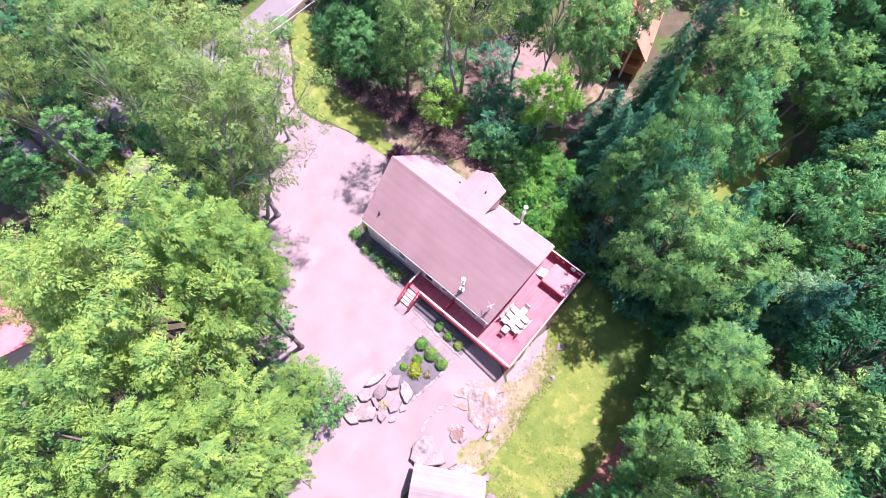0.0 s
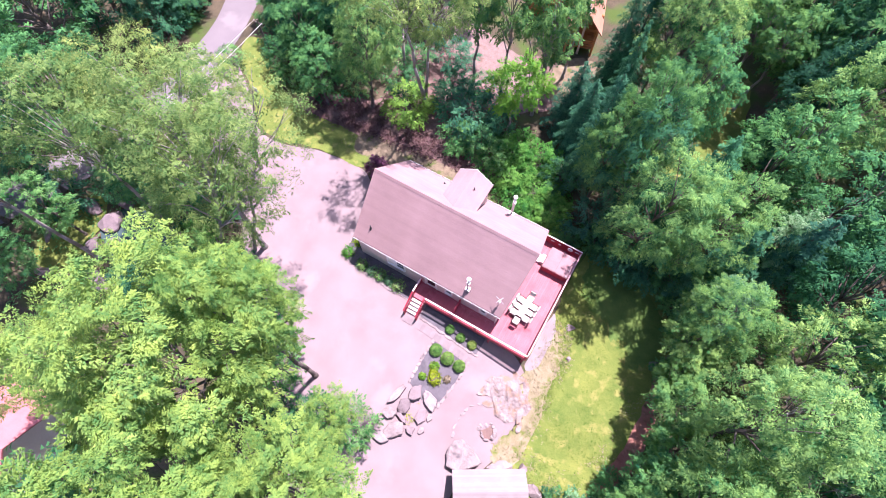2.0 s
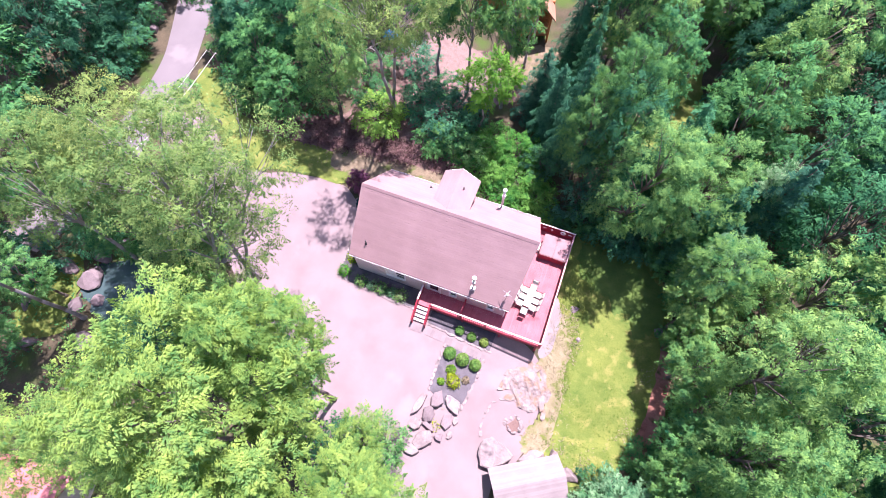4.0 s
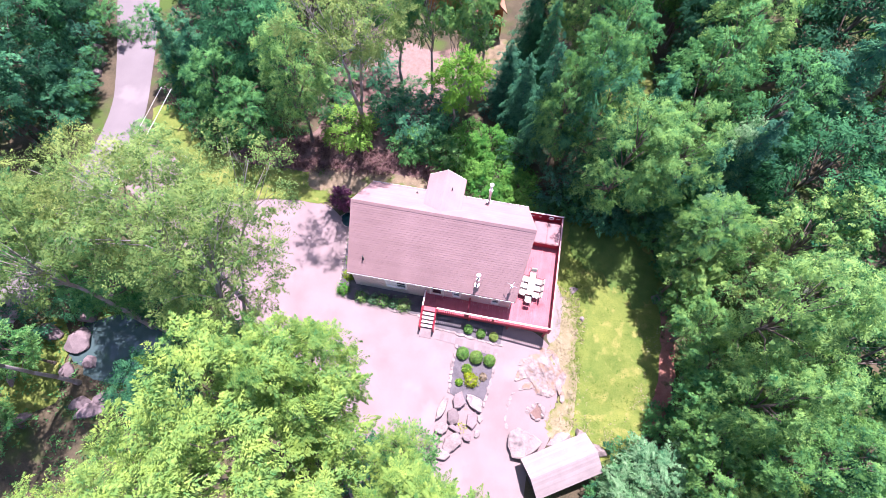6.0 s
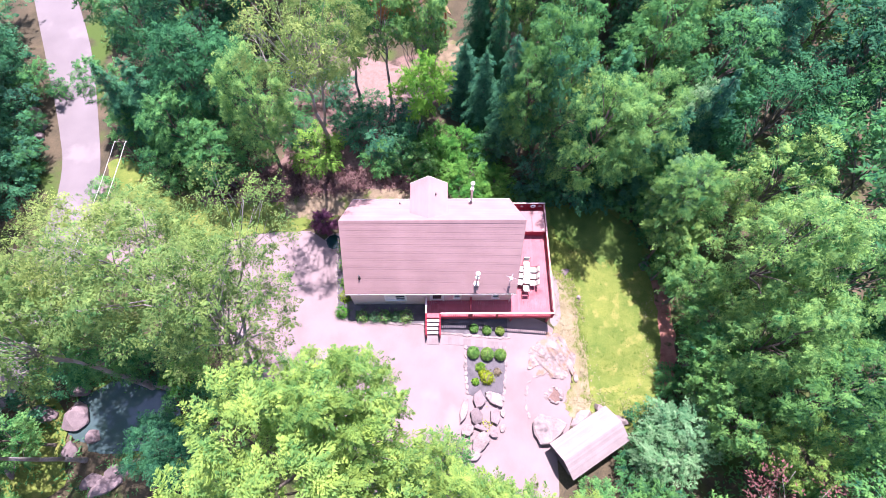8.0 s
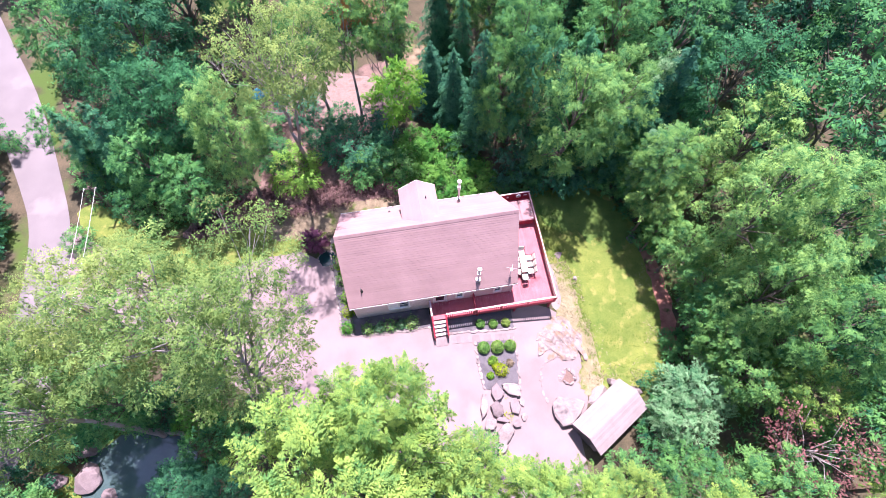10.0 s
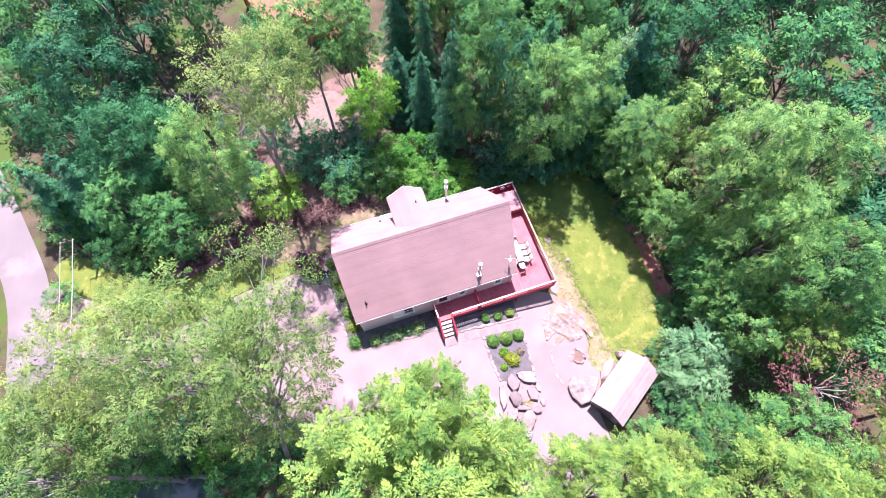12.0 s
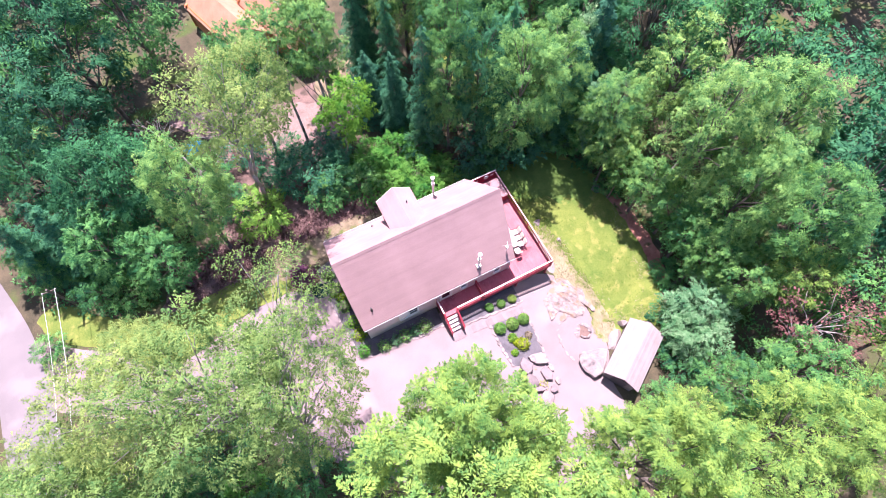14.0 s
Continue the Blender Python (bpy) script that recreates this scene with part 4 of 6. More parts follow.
for i, (x, y, sx, sy, sz, tn) in enumerate(((-26.0, -12.3, 1.15, 1.35, 1.1, 20), (-28.1, -11.9, 1.0, 0.8, 0.7, -15), (-26.0, -10.3, 0.8, 0.6, 0.6, 30), (-24.8, -8.6, 0.5, 0.6, 0.5, 30), (-24.3, -13.4, 0.75, 0.7, 0.6, 10), (-22.6, -16.7, 1.3, 0.8, 0.4, 30), (-25.6, -14.4, 0.6, 0.9, 0.5, 20), (-27.3, -18.2, 0.9, 0.5, 0.5, 35), (-23.6, -16.4, 1.0, 0.6, 0.4, 25), (-22.0, -15.8, 0.9, 0.6, 0.4, 0), (-29.4, -15.6, 0.4, 0.9, 0.25, 30), (-36.9, 13.4, 1.2, 0.9, 0.9, 0), (-37.4, 15.0, 1.0, 0.8, 0.7, 30), (-36.2, 12.3, 0.8, 0.6, 0.6, 60))):
    rock(x, y, sx, sy, sz, tn, 80 + i, "slab", "boulder", "grey boulder in the woods" if i > 10 else "pinkish grey boulder beside the pond")


def fire_pit():
    cx, cy = 9.06, -10.6
    f = empty("fire_pit", (cx, cy, gz(cx, cy)), "round fire pit ringed with rough pale stones", "fire pit")
    rnd = random.Random(5)
    for i in range(11):
        a = 2 * math.pi * (i + rnd.uniform(-0.25, 0.25)) / 11
        bm = rock_mesh(100 + i, 0.7, 6, 2)
        bmesh.ops.transform(bm, verts=bm.verts[:], matrix=pose(rnd.uniform(0.42, 0.64) * math.cos(a), rnd.uniform(0.42, 0.64) * math.sin(a), 0.08, 0, 0, math.degrees(a)) @ Matrix.Diagonal((0.17 * rnd.uniform(0.6, 1.3), 0.2 * rnd.uniform(0.7, 1.3), 0.2 * rnd.uniform(0.7, 1.2), 1)))
        part("stone", bm, M["rock"], f)
    bm = bmesh.new()
    bmesh.ops.create_circle(bm, cap_ends=True, segments=24, radius=0.56, matrix=Matrix.Translation((0, 0, 0.06)))
    part("ash_bed", bm, M["litter"], f)


fire_pit()


# ---- plants ----
def leaf_mesh(name, centres, normals, along, size, material, rnd, aspect=0.55, clump=None):
    """Many small pointed leaves as one mesh: arrays of places, normals and directions; clump bends the shading towards each tuft's own round form."""
    n = len(centres)
    nrm = normals / np.maximum(np.linalg.norm(normals, axis=1, keepdims=True), 1e-6)
    t = along - (along * nrm).sum(1, keepdims=True) * nrm
    t /= np.maximum(np.linalg.norm(t, axis=1, keepdims=True), 1e-6)
    b = np.cross(nrm, t)
    s = (size * rnd.uniform(0.7, 1.35, n))[:, None]
    droop = nrm * s * rnd.uniform(-0.05, 0.22, n)[:, None]
    v = np.stack([centres - t * s * 0.45 + b * s * aspect * 0.55, centres - t * s * 0.3 - b * s * aspect * 0.55 - droop * 0.4, centres + t * s * 0.6 - droop], 1).reshape(-1, 3)
    me = bpy.data.meshes.new(name)
    me.vertices.add(3 * n)
    me.vertices.foreach_set("co", v.astype(np.float32).ravel())
    me.loops.add(3 * n)
    me.loops.foreach_set("vertex_index", np.arange(3 * n, dtype=np.int32))
    me.polygons.add(n)
    me.polygons.foreach_set("loop_start", np.arange(0, 3 * n, 3, dtype=np.int32))
    me.update(calc_edges=True)
    me.materials.append(material)
    if clump is not None:
        bent = unit(0.42 * nrm + 0.58 * unit(clump))
        me.normals_split_custom_set_from_vertices(np.repeat(bent, 3, 0))
    return me


def unit(a):
    return a / np.maximum(np.linalg.norm(a, axis=1, keepdims=True), 1e-6)


def crown_mesh(name, seed, R, z0, z1, material, blobs=16, sprays=16, leaves=60, leaf=0.2, spray=0.9, gap=0.36, fill=0.62, flat=0.35, spire=False, aspect=0.5):
    """A broadleaf crown: limb blobs inside an uneven egg, each of leafy sprays that reach outwards and droop."""
    rnd = np.random.default_rng(seed)
    mid, half = (z0 + z1) / 2, (z1 - z0) / 2
    d = unit(rnd.normal(size=(blobs * 6, 3)) + np.array([0, 0, 0.35]))
    keep = [d[0]]
    for q in d[1:]:
        if len(keep) < blobs and min(np.linalg.norm(q - k) for k in keep) > 1.9 / math.sqrt(blobs) * 1.25:
            keep.append(q)
    d = np.array(keep)
    nb = len(d)
    rad = rnd.uniform(0.58, 0.88, nb)[:, None]
    bc = d * rad * np.array([R, R, half])
    br = rnd.uniform(0.8, 1.25, nb) * gap * R
    C, N, T, S = [], [], [], []
    for c, r in zip(bc, br):
        k = max(4, int(sprays * (r / (gap * R)) ** 2))
        o = unit(rnd.normal(size=(k, 3)) + np.array([0, 0, 0.55]) + 0.5 * unit(c[None, :]))
        base = c + o * r * rnd.uniform(0.45, 1.0, (k, 1)) * np.array([1, 1, 0.8])
        if spire:
            hh = rnd.uniform(0, 1, k) ** 0.8
            an = rnd.uniform(0, 6.283, k)
            wd = (1.05 - hh) * r * rnd.uniform(0.5, 0.95, k)
            o = np.stack([np.cos(an), np.sin(an), 0.5 + 0 * an], 1)
            base = c + np.stack([np.cos(an) * wd, np.sin(an) * wd, (hh * 2.6 - 0.8) * r], 1)
        out = unit(o * np.array([1, 1, 0.25]) + 0.5 * unit(c[None, :] * np.array([1, 1, 0.1])) + rnd.normal(size=(k, 3)) * 0.25)
        for p0, w in zip(base, out):
            m = int(leaves * rnd.uniform(0.7, 1.3))
            s = rnd.uniform(-0.35, 1.0, m)
            wide = spray * fill * (1.05 - np.clip(s, 0, 1))
            side = unit(np.cross(w, [0, 0, 1])[None, :])[0]
            lat = rnd.uniform(-1, 1, m) * wide
            pos = p0 + np.outer(s * spray, w) + np.outer(lat, side)
            pos[:, 2] += -0.28 * spray * np.clip(s, 0, 1) ** 2 - 0.25 * lat ** 2 / spray + rnd.normal(size=m) * 0.10 * spray
            C.append(pos)
            tilt = np.array([0, 0, 1.0]) + 0.4 * w + rnd.normal(size=3) * 0.48
            N.append(tilt + rnd.normal(size=(m, 3)) * flat)
            S.append(0.75 * unit(pos - c) + 0.75 * unit(tilt[None, :]) + 0.2 * unit(c[None, :]))
            T.append(w + np.outer(np.sign(lat), side) * 0.7 + rnd.normal(size=(m, 3)) * 0.25)
    C = np.concatenate(C) + np.array([0, 0, mid])
    return leaf_mesh(name, C, np.concatenate(N), np.concatenate(T), leaf, material, rnd, aspect, np.concatenate(S)), bc + np.array([0, 0, mid])


def conifer_mesh(name, seed, R, z0, z1, material, tiers=17, leaf=0.2, density=1.0):
    """A hemlock-like crown: drooping tiers of feathery boughs round the trunk."""
    rnd = np.random.default_rng(seed)
    C, N, T, S = [], [], [], []
    for i in range(tiers):
        f = i / (tiers - 1)
        z = z0 + (z1 - z0) * f
        reach = R * (1 - f) ** 0.55 * rnd.uniform(0.75, 1.1) + 0.2
        k = max(5, int(11 * (1 - f) + 5))
        a0 = rnd.uniform(0, 6.28)
        for j in range(k):
            a = a0 + 6.283 * j / k + rnd.normal() * 0.22
            w = np.array([math.cos(a), math.sin(a), 0])
            side = np.array([-w[1], w[0], 0])
            ln = reach * rnd.uniform(0.5, 1.2)
            m = int(density * (22 + 34 * ln))
            s = rnd.uniform(0.05, 1, m) ** 0.75
            lat = rnd.uniform(-1, 1, m) * (0.16 + 0.30 * ln * (1 - s) * (0.3 + s)) * 1.2
            pos = np.outer(s * ln, w) + np.outer(lat, side)
            pos[:, 2] = z + 0.10 * ln - 0.42 * ln * s ** 1.6 - 0.22 * np.abs(lat) + rnd.normal(size=m) * 0.10 + rnd.normal() * 0.3
            C.append(pos)
            N.append(np.array([0, 0, 1.0]) + 0.45 * w + rnd.normal(size=(m, 3)) * 0.35)
            S.append(np.array([0, 0, 0.8]) + np.outer(0.2 + s, w) + np.outer(np.clip(lat, -1, 1), side))
            T.append(w * 0.6 + np.outer(np.sign(lat), side) + rnd.normal(size=(m, 3)) * 0.2)
    return leaf_mesh(name, np.concatenate(C), np.concatenate(N), np.concatenate(T), leaf, material, rnd, 0.42, np.concatenate(S)), None


def trunk_mesh(name, seed, height, r, ends, material, bend=0.5, start=0.35):
    """A tapered trunk and limbs that run to the given ends."""
    rnd = random.Random(seed)
    bm = bmesh.new()
    n = 7
    pts = [Vector((0, 0, -0.3))]
    for i in range(1, n + 1):
        f = i / n
        pts.append(Vector((bend * rnd.uniform(-1, 1) * f, bend * rnd.uniform(-1, 1) * f, height * f)))
    for i in range(n):
        tube(bm, pts[i], pts[i + 1], r * (1 - 0.86 * i / n), r * (1 - 0.86 * (i + 1) / n), 9)
    tube(bm, (0, 0, -0.3), (0, 0, 0.7), r * 1.5, r * 0.98, 9)
    for e in list(ends)[:14]:
        e = Vector(e)
        f = min(0.92, max(start, (e.z / height) * 0.72))
        k = f * n
        i = min(n - 1, int(k))
        a = pts[i].lerp(pts[i + 1], k - i)
        midp = a.lerp(e, 0.5) + Vector((rnd.uniform(-0.3, 0.3), rnd.uniform(-0.3, 0.3), 0.35))
        r0 = r * (1 - 0.86 * f) * 0.62
        tube(bm, a, midp, r0, r0 * 0.6, 6)
        tube(bm, midp, e, r0 * 0.6, 0.015, 5)
        q = e + Vector((rnd.uniform(-1, 1), rnd.uniform(-1, 1), rnd.uniform(-0.2, 0.7))) * 0.8
        tube(bm, midp.lerp(e, 0.45), q, r0 * 0.35, 0.01, 5)
    me = bpy.data.meshes.new(name)
    bm.to_mesh(me)
    bm.free()
    return finish(me, material, True)


def bare_mesh(name, seed, height, r, material):
    """A dead tree: a trunk that forks again and again into bare twigs."""
    rnd = random.Random(seed)
    bm = bmesh.new()

    def grow(a, way, length, thick, level):
        b = a + way * length
        tube(bm, a, b, thick, thick * 0.62, 8 if level > 2 else 5)
        if level:
            for _ in range(2 if level > 2 else 3):
                turn = Vector((rnd.uniform(-1, 1), rnd.uniform(-1, 1), rnd.uniform(-0.1, 0.7)))
                grow(b - way * length * rnd.uniform(0, 0.3), (way + turn * 0.75).normalized(), length * rnd.uniform(0.55, 0.75), thick * 0.6, level - 1)

    grow(Vector((0, 0, -0.3)), Vector((0.08, -0.05, 1)).normalized(), height * 0.45, r, 5)
    me = bpy.data.meshes.new(name)
    bm.to_mesh(me)
    bm.free()
    return finish(me, material, True)


KINDS = {}


def make_kind(key, crowns, trunk_m, height, R, r, bend=0.5, conifer=False):
    KINDS[key] = (height, R, [])
    for i, (me, ends) in enumerate(crowns):
        if ends is None:
            ends = []
        KINDS[key][2].append((me, trunk_mesh("trunk", hash_of(key) + i, height * (0.97 if conifer else 0.86), r, ends, trunk_m, bend)))


def hash_of(key):
    return sum(ord(c) * (i + 3) for i, c in enumerate(key)) % 1000


def crowns(key, count, **kw):
    return [crown_mesh("crown", hash_of(key) + 17 * i, **kw) for i in range(count)]


make_kind("bright", crowns("bright", 2, R=4.8, z0=8.5, z1=19.2, material=L["bright"], blobs=46, sprays=16, leaves=104, leaf=0.118, spray=0.74, gap=0.23, fill=0.5, flat=0.26, spire=True, aspect=0.45), M["bark"], 20, 4.8, 0.28)
make_kind("sunny", crowns("sunny", 2, R=4.8, z0=8.5, z1=19.2, material=L["bright"], blobs=40, sprays=14, leaves=38, leaf=0.17, spray=0.8, gap=0.26, fill=0.5, flat=0.26, spire=True, aspect=0.42), M["bark"], 20, 4.8, 0.28)
make_kind("airy", crowns("airy", 2, R=4.4, z0=7.5, z1=20, material=L["airy"], blobs=38, sprays=16, leaves=46, leaf=0.125, spray=0.7, gap=0.25, fill=0.6, flat=0.4), M["pale_bark"], 20, 4.4, 0.24, 0.9)
make_kind("sparse", crowns("sparse", 2, R=4.4, z0=7.5, z1=20, material=L["airy"], blobs=20, sprays=13, leaves=34, leaf=0.13, spray=0.75, gap=0.32, fill=0.9, flat=0.6), M["pale_bark"], 20, 4.4, 0.2, 0.9)
make_kind("tall", crowns("tall", 2, R=4.2, z0=11.5, z1=20, material=L["airy"], blobs=36, sprays=15, leaves=42, leaf=0.14, spray=0.7, gap=0.25, fill=0.6, flat=0.4), M["pale_bark"], 20, 4.2, 0.24, 0.6)
make_kind("silver", crowns("silver", 2, R=2.6, z0=1.5, z1=10, material=L["sage"], blobs=30, sprays=13, leaves=40, leaf=0.15, spray=0.7, gap=0.24, flat=0.3, aspect=0.45), M["bark"], 10, 2.6, 0.16)
make_kind("fine", crowns("fine", 3, R=4.4, z0=3.0, z1=16, material=L["light"], blobs=44, sprays=15, leaves=54, leaf=0.15, spray=0.8, gap=0.22, flat=0.26, aspect=0.45), M["bark"], 16, 4.4, 0.24)
make_kind("finecrest", crowns("finecrest", 2, R=4.4, z0=3.0, z1=15.6, material=L["light"], blobs=46, sprays=15, leaves=60, leaf=0.145, spray=0.78, gap=0.21, flat=0.26, spire=True, aspect=0.45), M["bark"], 16, 4.4, 0.24)
make_kind("high", crowns("high", 2, R=3.0, z0=15.2, z1=20, material=L["airy"], blobs=22, sprays=8, leaves=34, leaf=0.13, spray=0.65, gap=0.3, fill=0.6, flat=0.4), M["pale_bark"], 20, 3.0, 0.2, 0.5)
make_kind("mid", crowns("mid", 3, R=4.4, z0=3.5, z1=16, material=L["mid"], blobs=38, sprays=13, leaves=34, leaf=0.215, spray=0.72, gap=0.23, flat=0.26, aspect=0.45), M["bark"], 16, 4.4, 0.24)
make_kind("crest", crowns("crest", 3, R=4.4, z0=3.5, z1=15.2, material=L["light"], blobs=40, sprays=13, leaves=34, leaf=0.205, spray=0.70, gap=0.22, flat=0.26, spire=True, aspect=0.42), M["bark"], 16, 4.4, 0.24)
make_kind("teal", [conifer_mesh("crown", 31 + i, 3.6, 1.2, 15, L["teal"], 19, 0.21, 1.2) for i in range(3)], M["bark"], 15, 3.6, 0.22, 0.15, True)
make_kind("dark", crowns("dark", 3, R=4.2, z0=2.5, z1=15, material=L["deep"], blobs=36, sprays=13, leaves=28, leaf=0.24, spray=0.95, gap=0.23, flat=0.26, aspect=0.42), M["bark"], 15, 4.2, 0.24)
make_kind("far", [crown_mesh("crown", 60 + 7 * i, R=4.4, z0=4, z1=16, material=L[m_], blobs=28, sprays=10, leaves=23, leaf=0.31, spray=1.1, gap=0.26, flat=0.26) for i, m_ in enumerate(("mid", "light", "mid", "teal"))], M["bark"], 16, 4.4, 0.24)
make_kind("fardark", [crown_mesh("crown", 90 + 5 * i, R=4.4, z0=4, z1=16, material=L[m_], blobs=28, sprays=10, leaves=23, leaf=0.31, spray=1.1, gap=0.26, flat=0.26) for i, m_ in enumerate(("deep", "mid", "deep"))], M["bark"], 16, 4.4, 0.24)
make_kind("distant", [crown_mesh("crown", 130 + 5 * i, R=4.4, z0=4, z1=16, material=L[m_], blobs=24, sprays=8, leaves=14, leaf=0.46, spray=1.2, gap=0.27, flat=0.26) for i, m_ in enumerate(("deep", "mid", "deep"))], M["bark"], 16, 4.4, 0.24)
make_kind("young", crowns("young", 2, R=2.2, z0=5.5, z1=11, material=L["lime"], blobs=18, sprays=13, leaves=36, leaf=0.18, spray=0.65, gap=0.34), M["pale_bark"], 11, 2.2, 0.12)
make_kind("slim", crowns("slim", 2, R=2.8, z0=6.5, z1=14, material=L["light"], blobs=22, sprays=13, leaves=36, leaf=0.19, spray=0.75, gap=0.32), M["pale_bark"], 14, 2.8, 0.2)
make_kind("bush", crowns("bush", 3, R=1.8, z0=0.0, z1=3.0, material=L["mid"], blobs=14, sprays=14, leaves=28, leaf=0.13, spray=0.45, gap=0.4), M["bark"], 2.6, 1.8, 0.06, 0.1)
make_kind("fernbush", crowns("fernbush", 2, R=1.8, z0=0.0, z1=2.4, material=L["fern"], blobs=14, sprays=15, leaves=30, leaf=0.13, spray=0.45, gap=0.4), M["bark"], 2.2, 1.8, 0.05, 0.1)
make_kind("darkbush", crowns("darkbush", 2, R=2.0, z0=0.0, z1=3.4, material=L["teal"], blobs=14, sprays=15, leaves=28, leaf=0.13, spray=0.45, gap=0.4), M["bark"], 3.0, 2.0, 0.06, 0.1)
make_kind("sage", crowns("sage", 2, R=2.2, z0=0.3, z1=5.4, material=L["sage"], blobs=22, sprays=18, leaves=32, leaf=0.13, spray=0.45, gap=0.4, flat=0.2), M["bark"], 5.2, 2.2, 0.1, 0.2)
make_kind("maroon", crowns("maroon", 1, R=1.0, z0=0.5, z1=2.6, material=L["maroon"], blobs=12, sprays=16, leaves=30, leaf=0.12, spray=0.35, gap=0.42), M["bark"], 2.4, 1.0, 0.06, 0.1)
make_kind("rust", crowns("rust", 1, R=2.6, z0=3.5, z1=11, material=L["rust"], blobs=14, sprays=8, leaves=16, leaf=0.16, spray=0.8, gap=0.34, flat=0.6), M["pale_bark"], 11, 2.6, 0.14, 0.6)

WORDS = dict(sunny="leafy yellow-green tree at the edge of the drive", bright="tall tree with a bright yellow-green leafy crown", airy="tall airy tree with sparse grey-green leaves", crest="green tree with a many-tipped leafy crown", sage="pale blue-green leafy small tree beside the shed", tall="tall tree with a high light crown over a bare trunk", high="tall bare-stemmed tree with a light crown at its top", sparse="tall thin tree with sparse pale leaves and bare twigs", fine="full-crowned green broadleaf tree beside the lawn", finecrest="tall pale green tree with a many-tipped leafy crown", silver="pale silvery green tree among darker crowns", mid="full-crowned green broadleaf tree at the wood's edge", teal="dark blue-green hemlock with drooping boughs",
             dark="dense dark green woodland tree", far="green broadleaf tree in dense woods", distant="green tree in the woods farther off", fardark="dark green broadleaf tree in dense woods", young="young tree with a bright lime-green crown", slim="slim woodland tree with a bare pale trunk", bush="leafy green bush on the forest floor",
             fernbush="bright green ferny shrub behind the house", darkbush="rounded dark green bush", maroon="small maroon-leaved ornamental tree", rust="tree with dying rust-coloured leaves")


def plant(kind, x, y, top, R, foot=None):
    """A tree of this kind with its top at that height above the ground's zero and its crown's radius."""
    height, r0, forms = KINDS[kind]
    k = plant.count = plant.count + 1
    me, tr = forms[k % len(forms)]
    fx, fy = foot or (x, y)
    g = gz(fx, fy)
    small = height < 5
    name = "shrub" if small else "tree"
    ob = new(name)
    tilt = Vector((x - fx, y - fy, 0.8 * (top - g))).to_track_quat("Z", "Y").to_matrix().to_4x4() if foot else Matrix()
    ob.matrix_basis = pose(fx, fy, g) @ tilt @ pose(0, 0, 0, 0, 0, (k * 67) % 360)
    ob.scale = (R / r0, R / r0, (top - g) / height)
    tagged(ob, WORDS[kind], name, "" if small else "woodland trees")
    for nm, data in (("trunk", tr), ("crown", me)):
        c = new(nm, data)
        c.parent = ob
    return ob


plant.count = 0

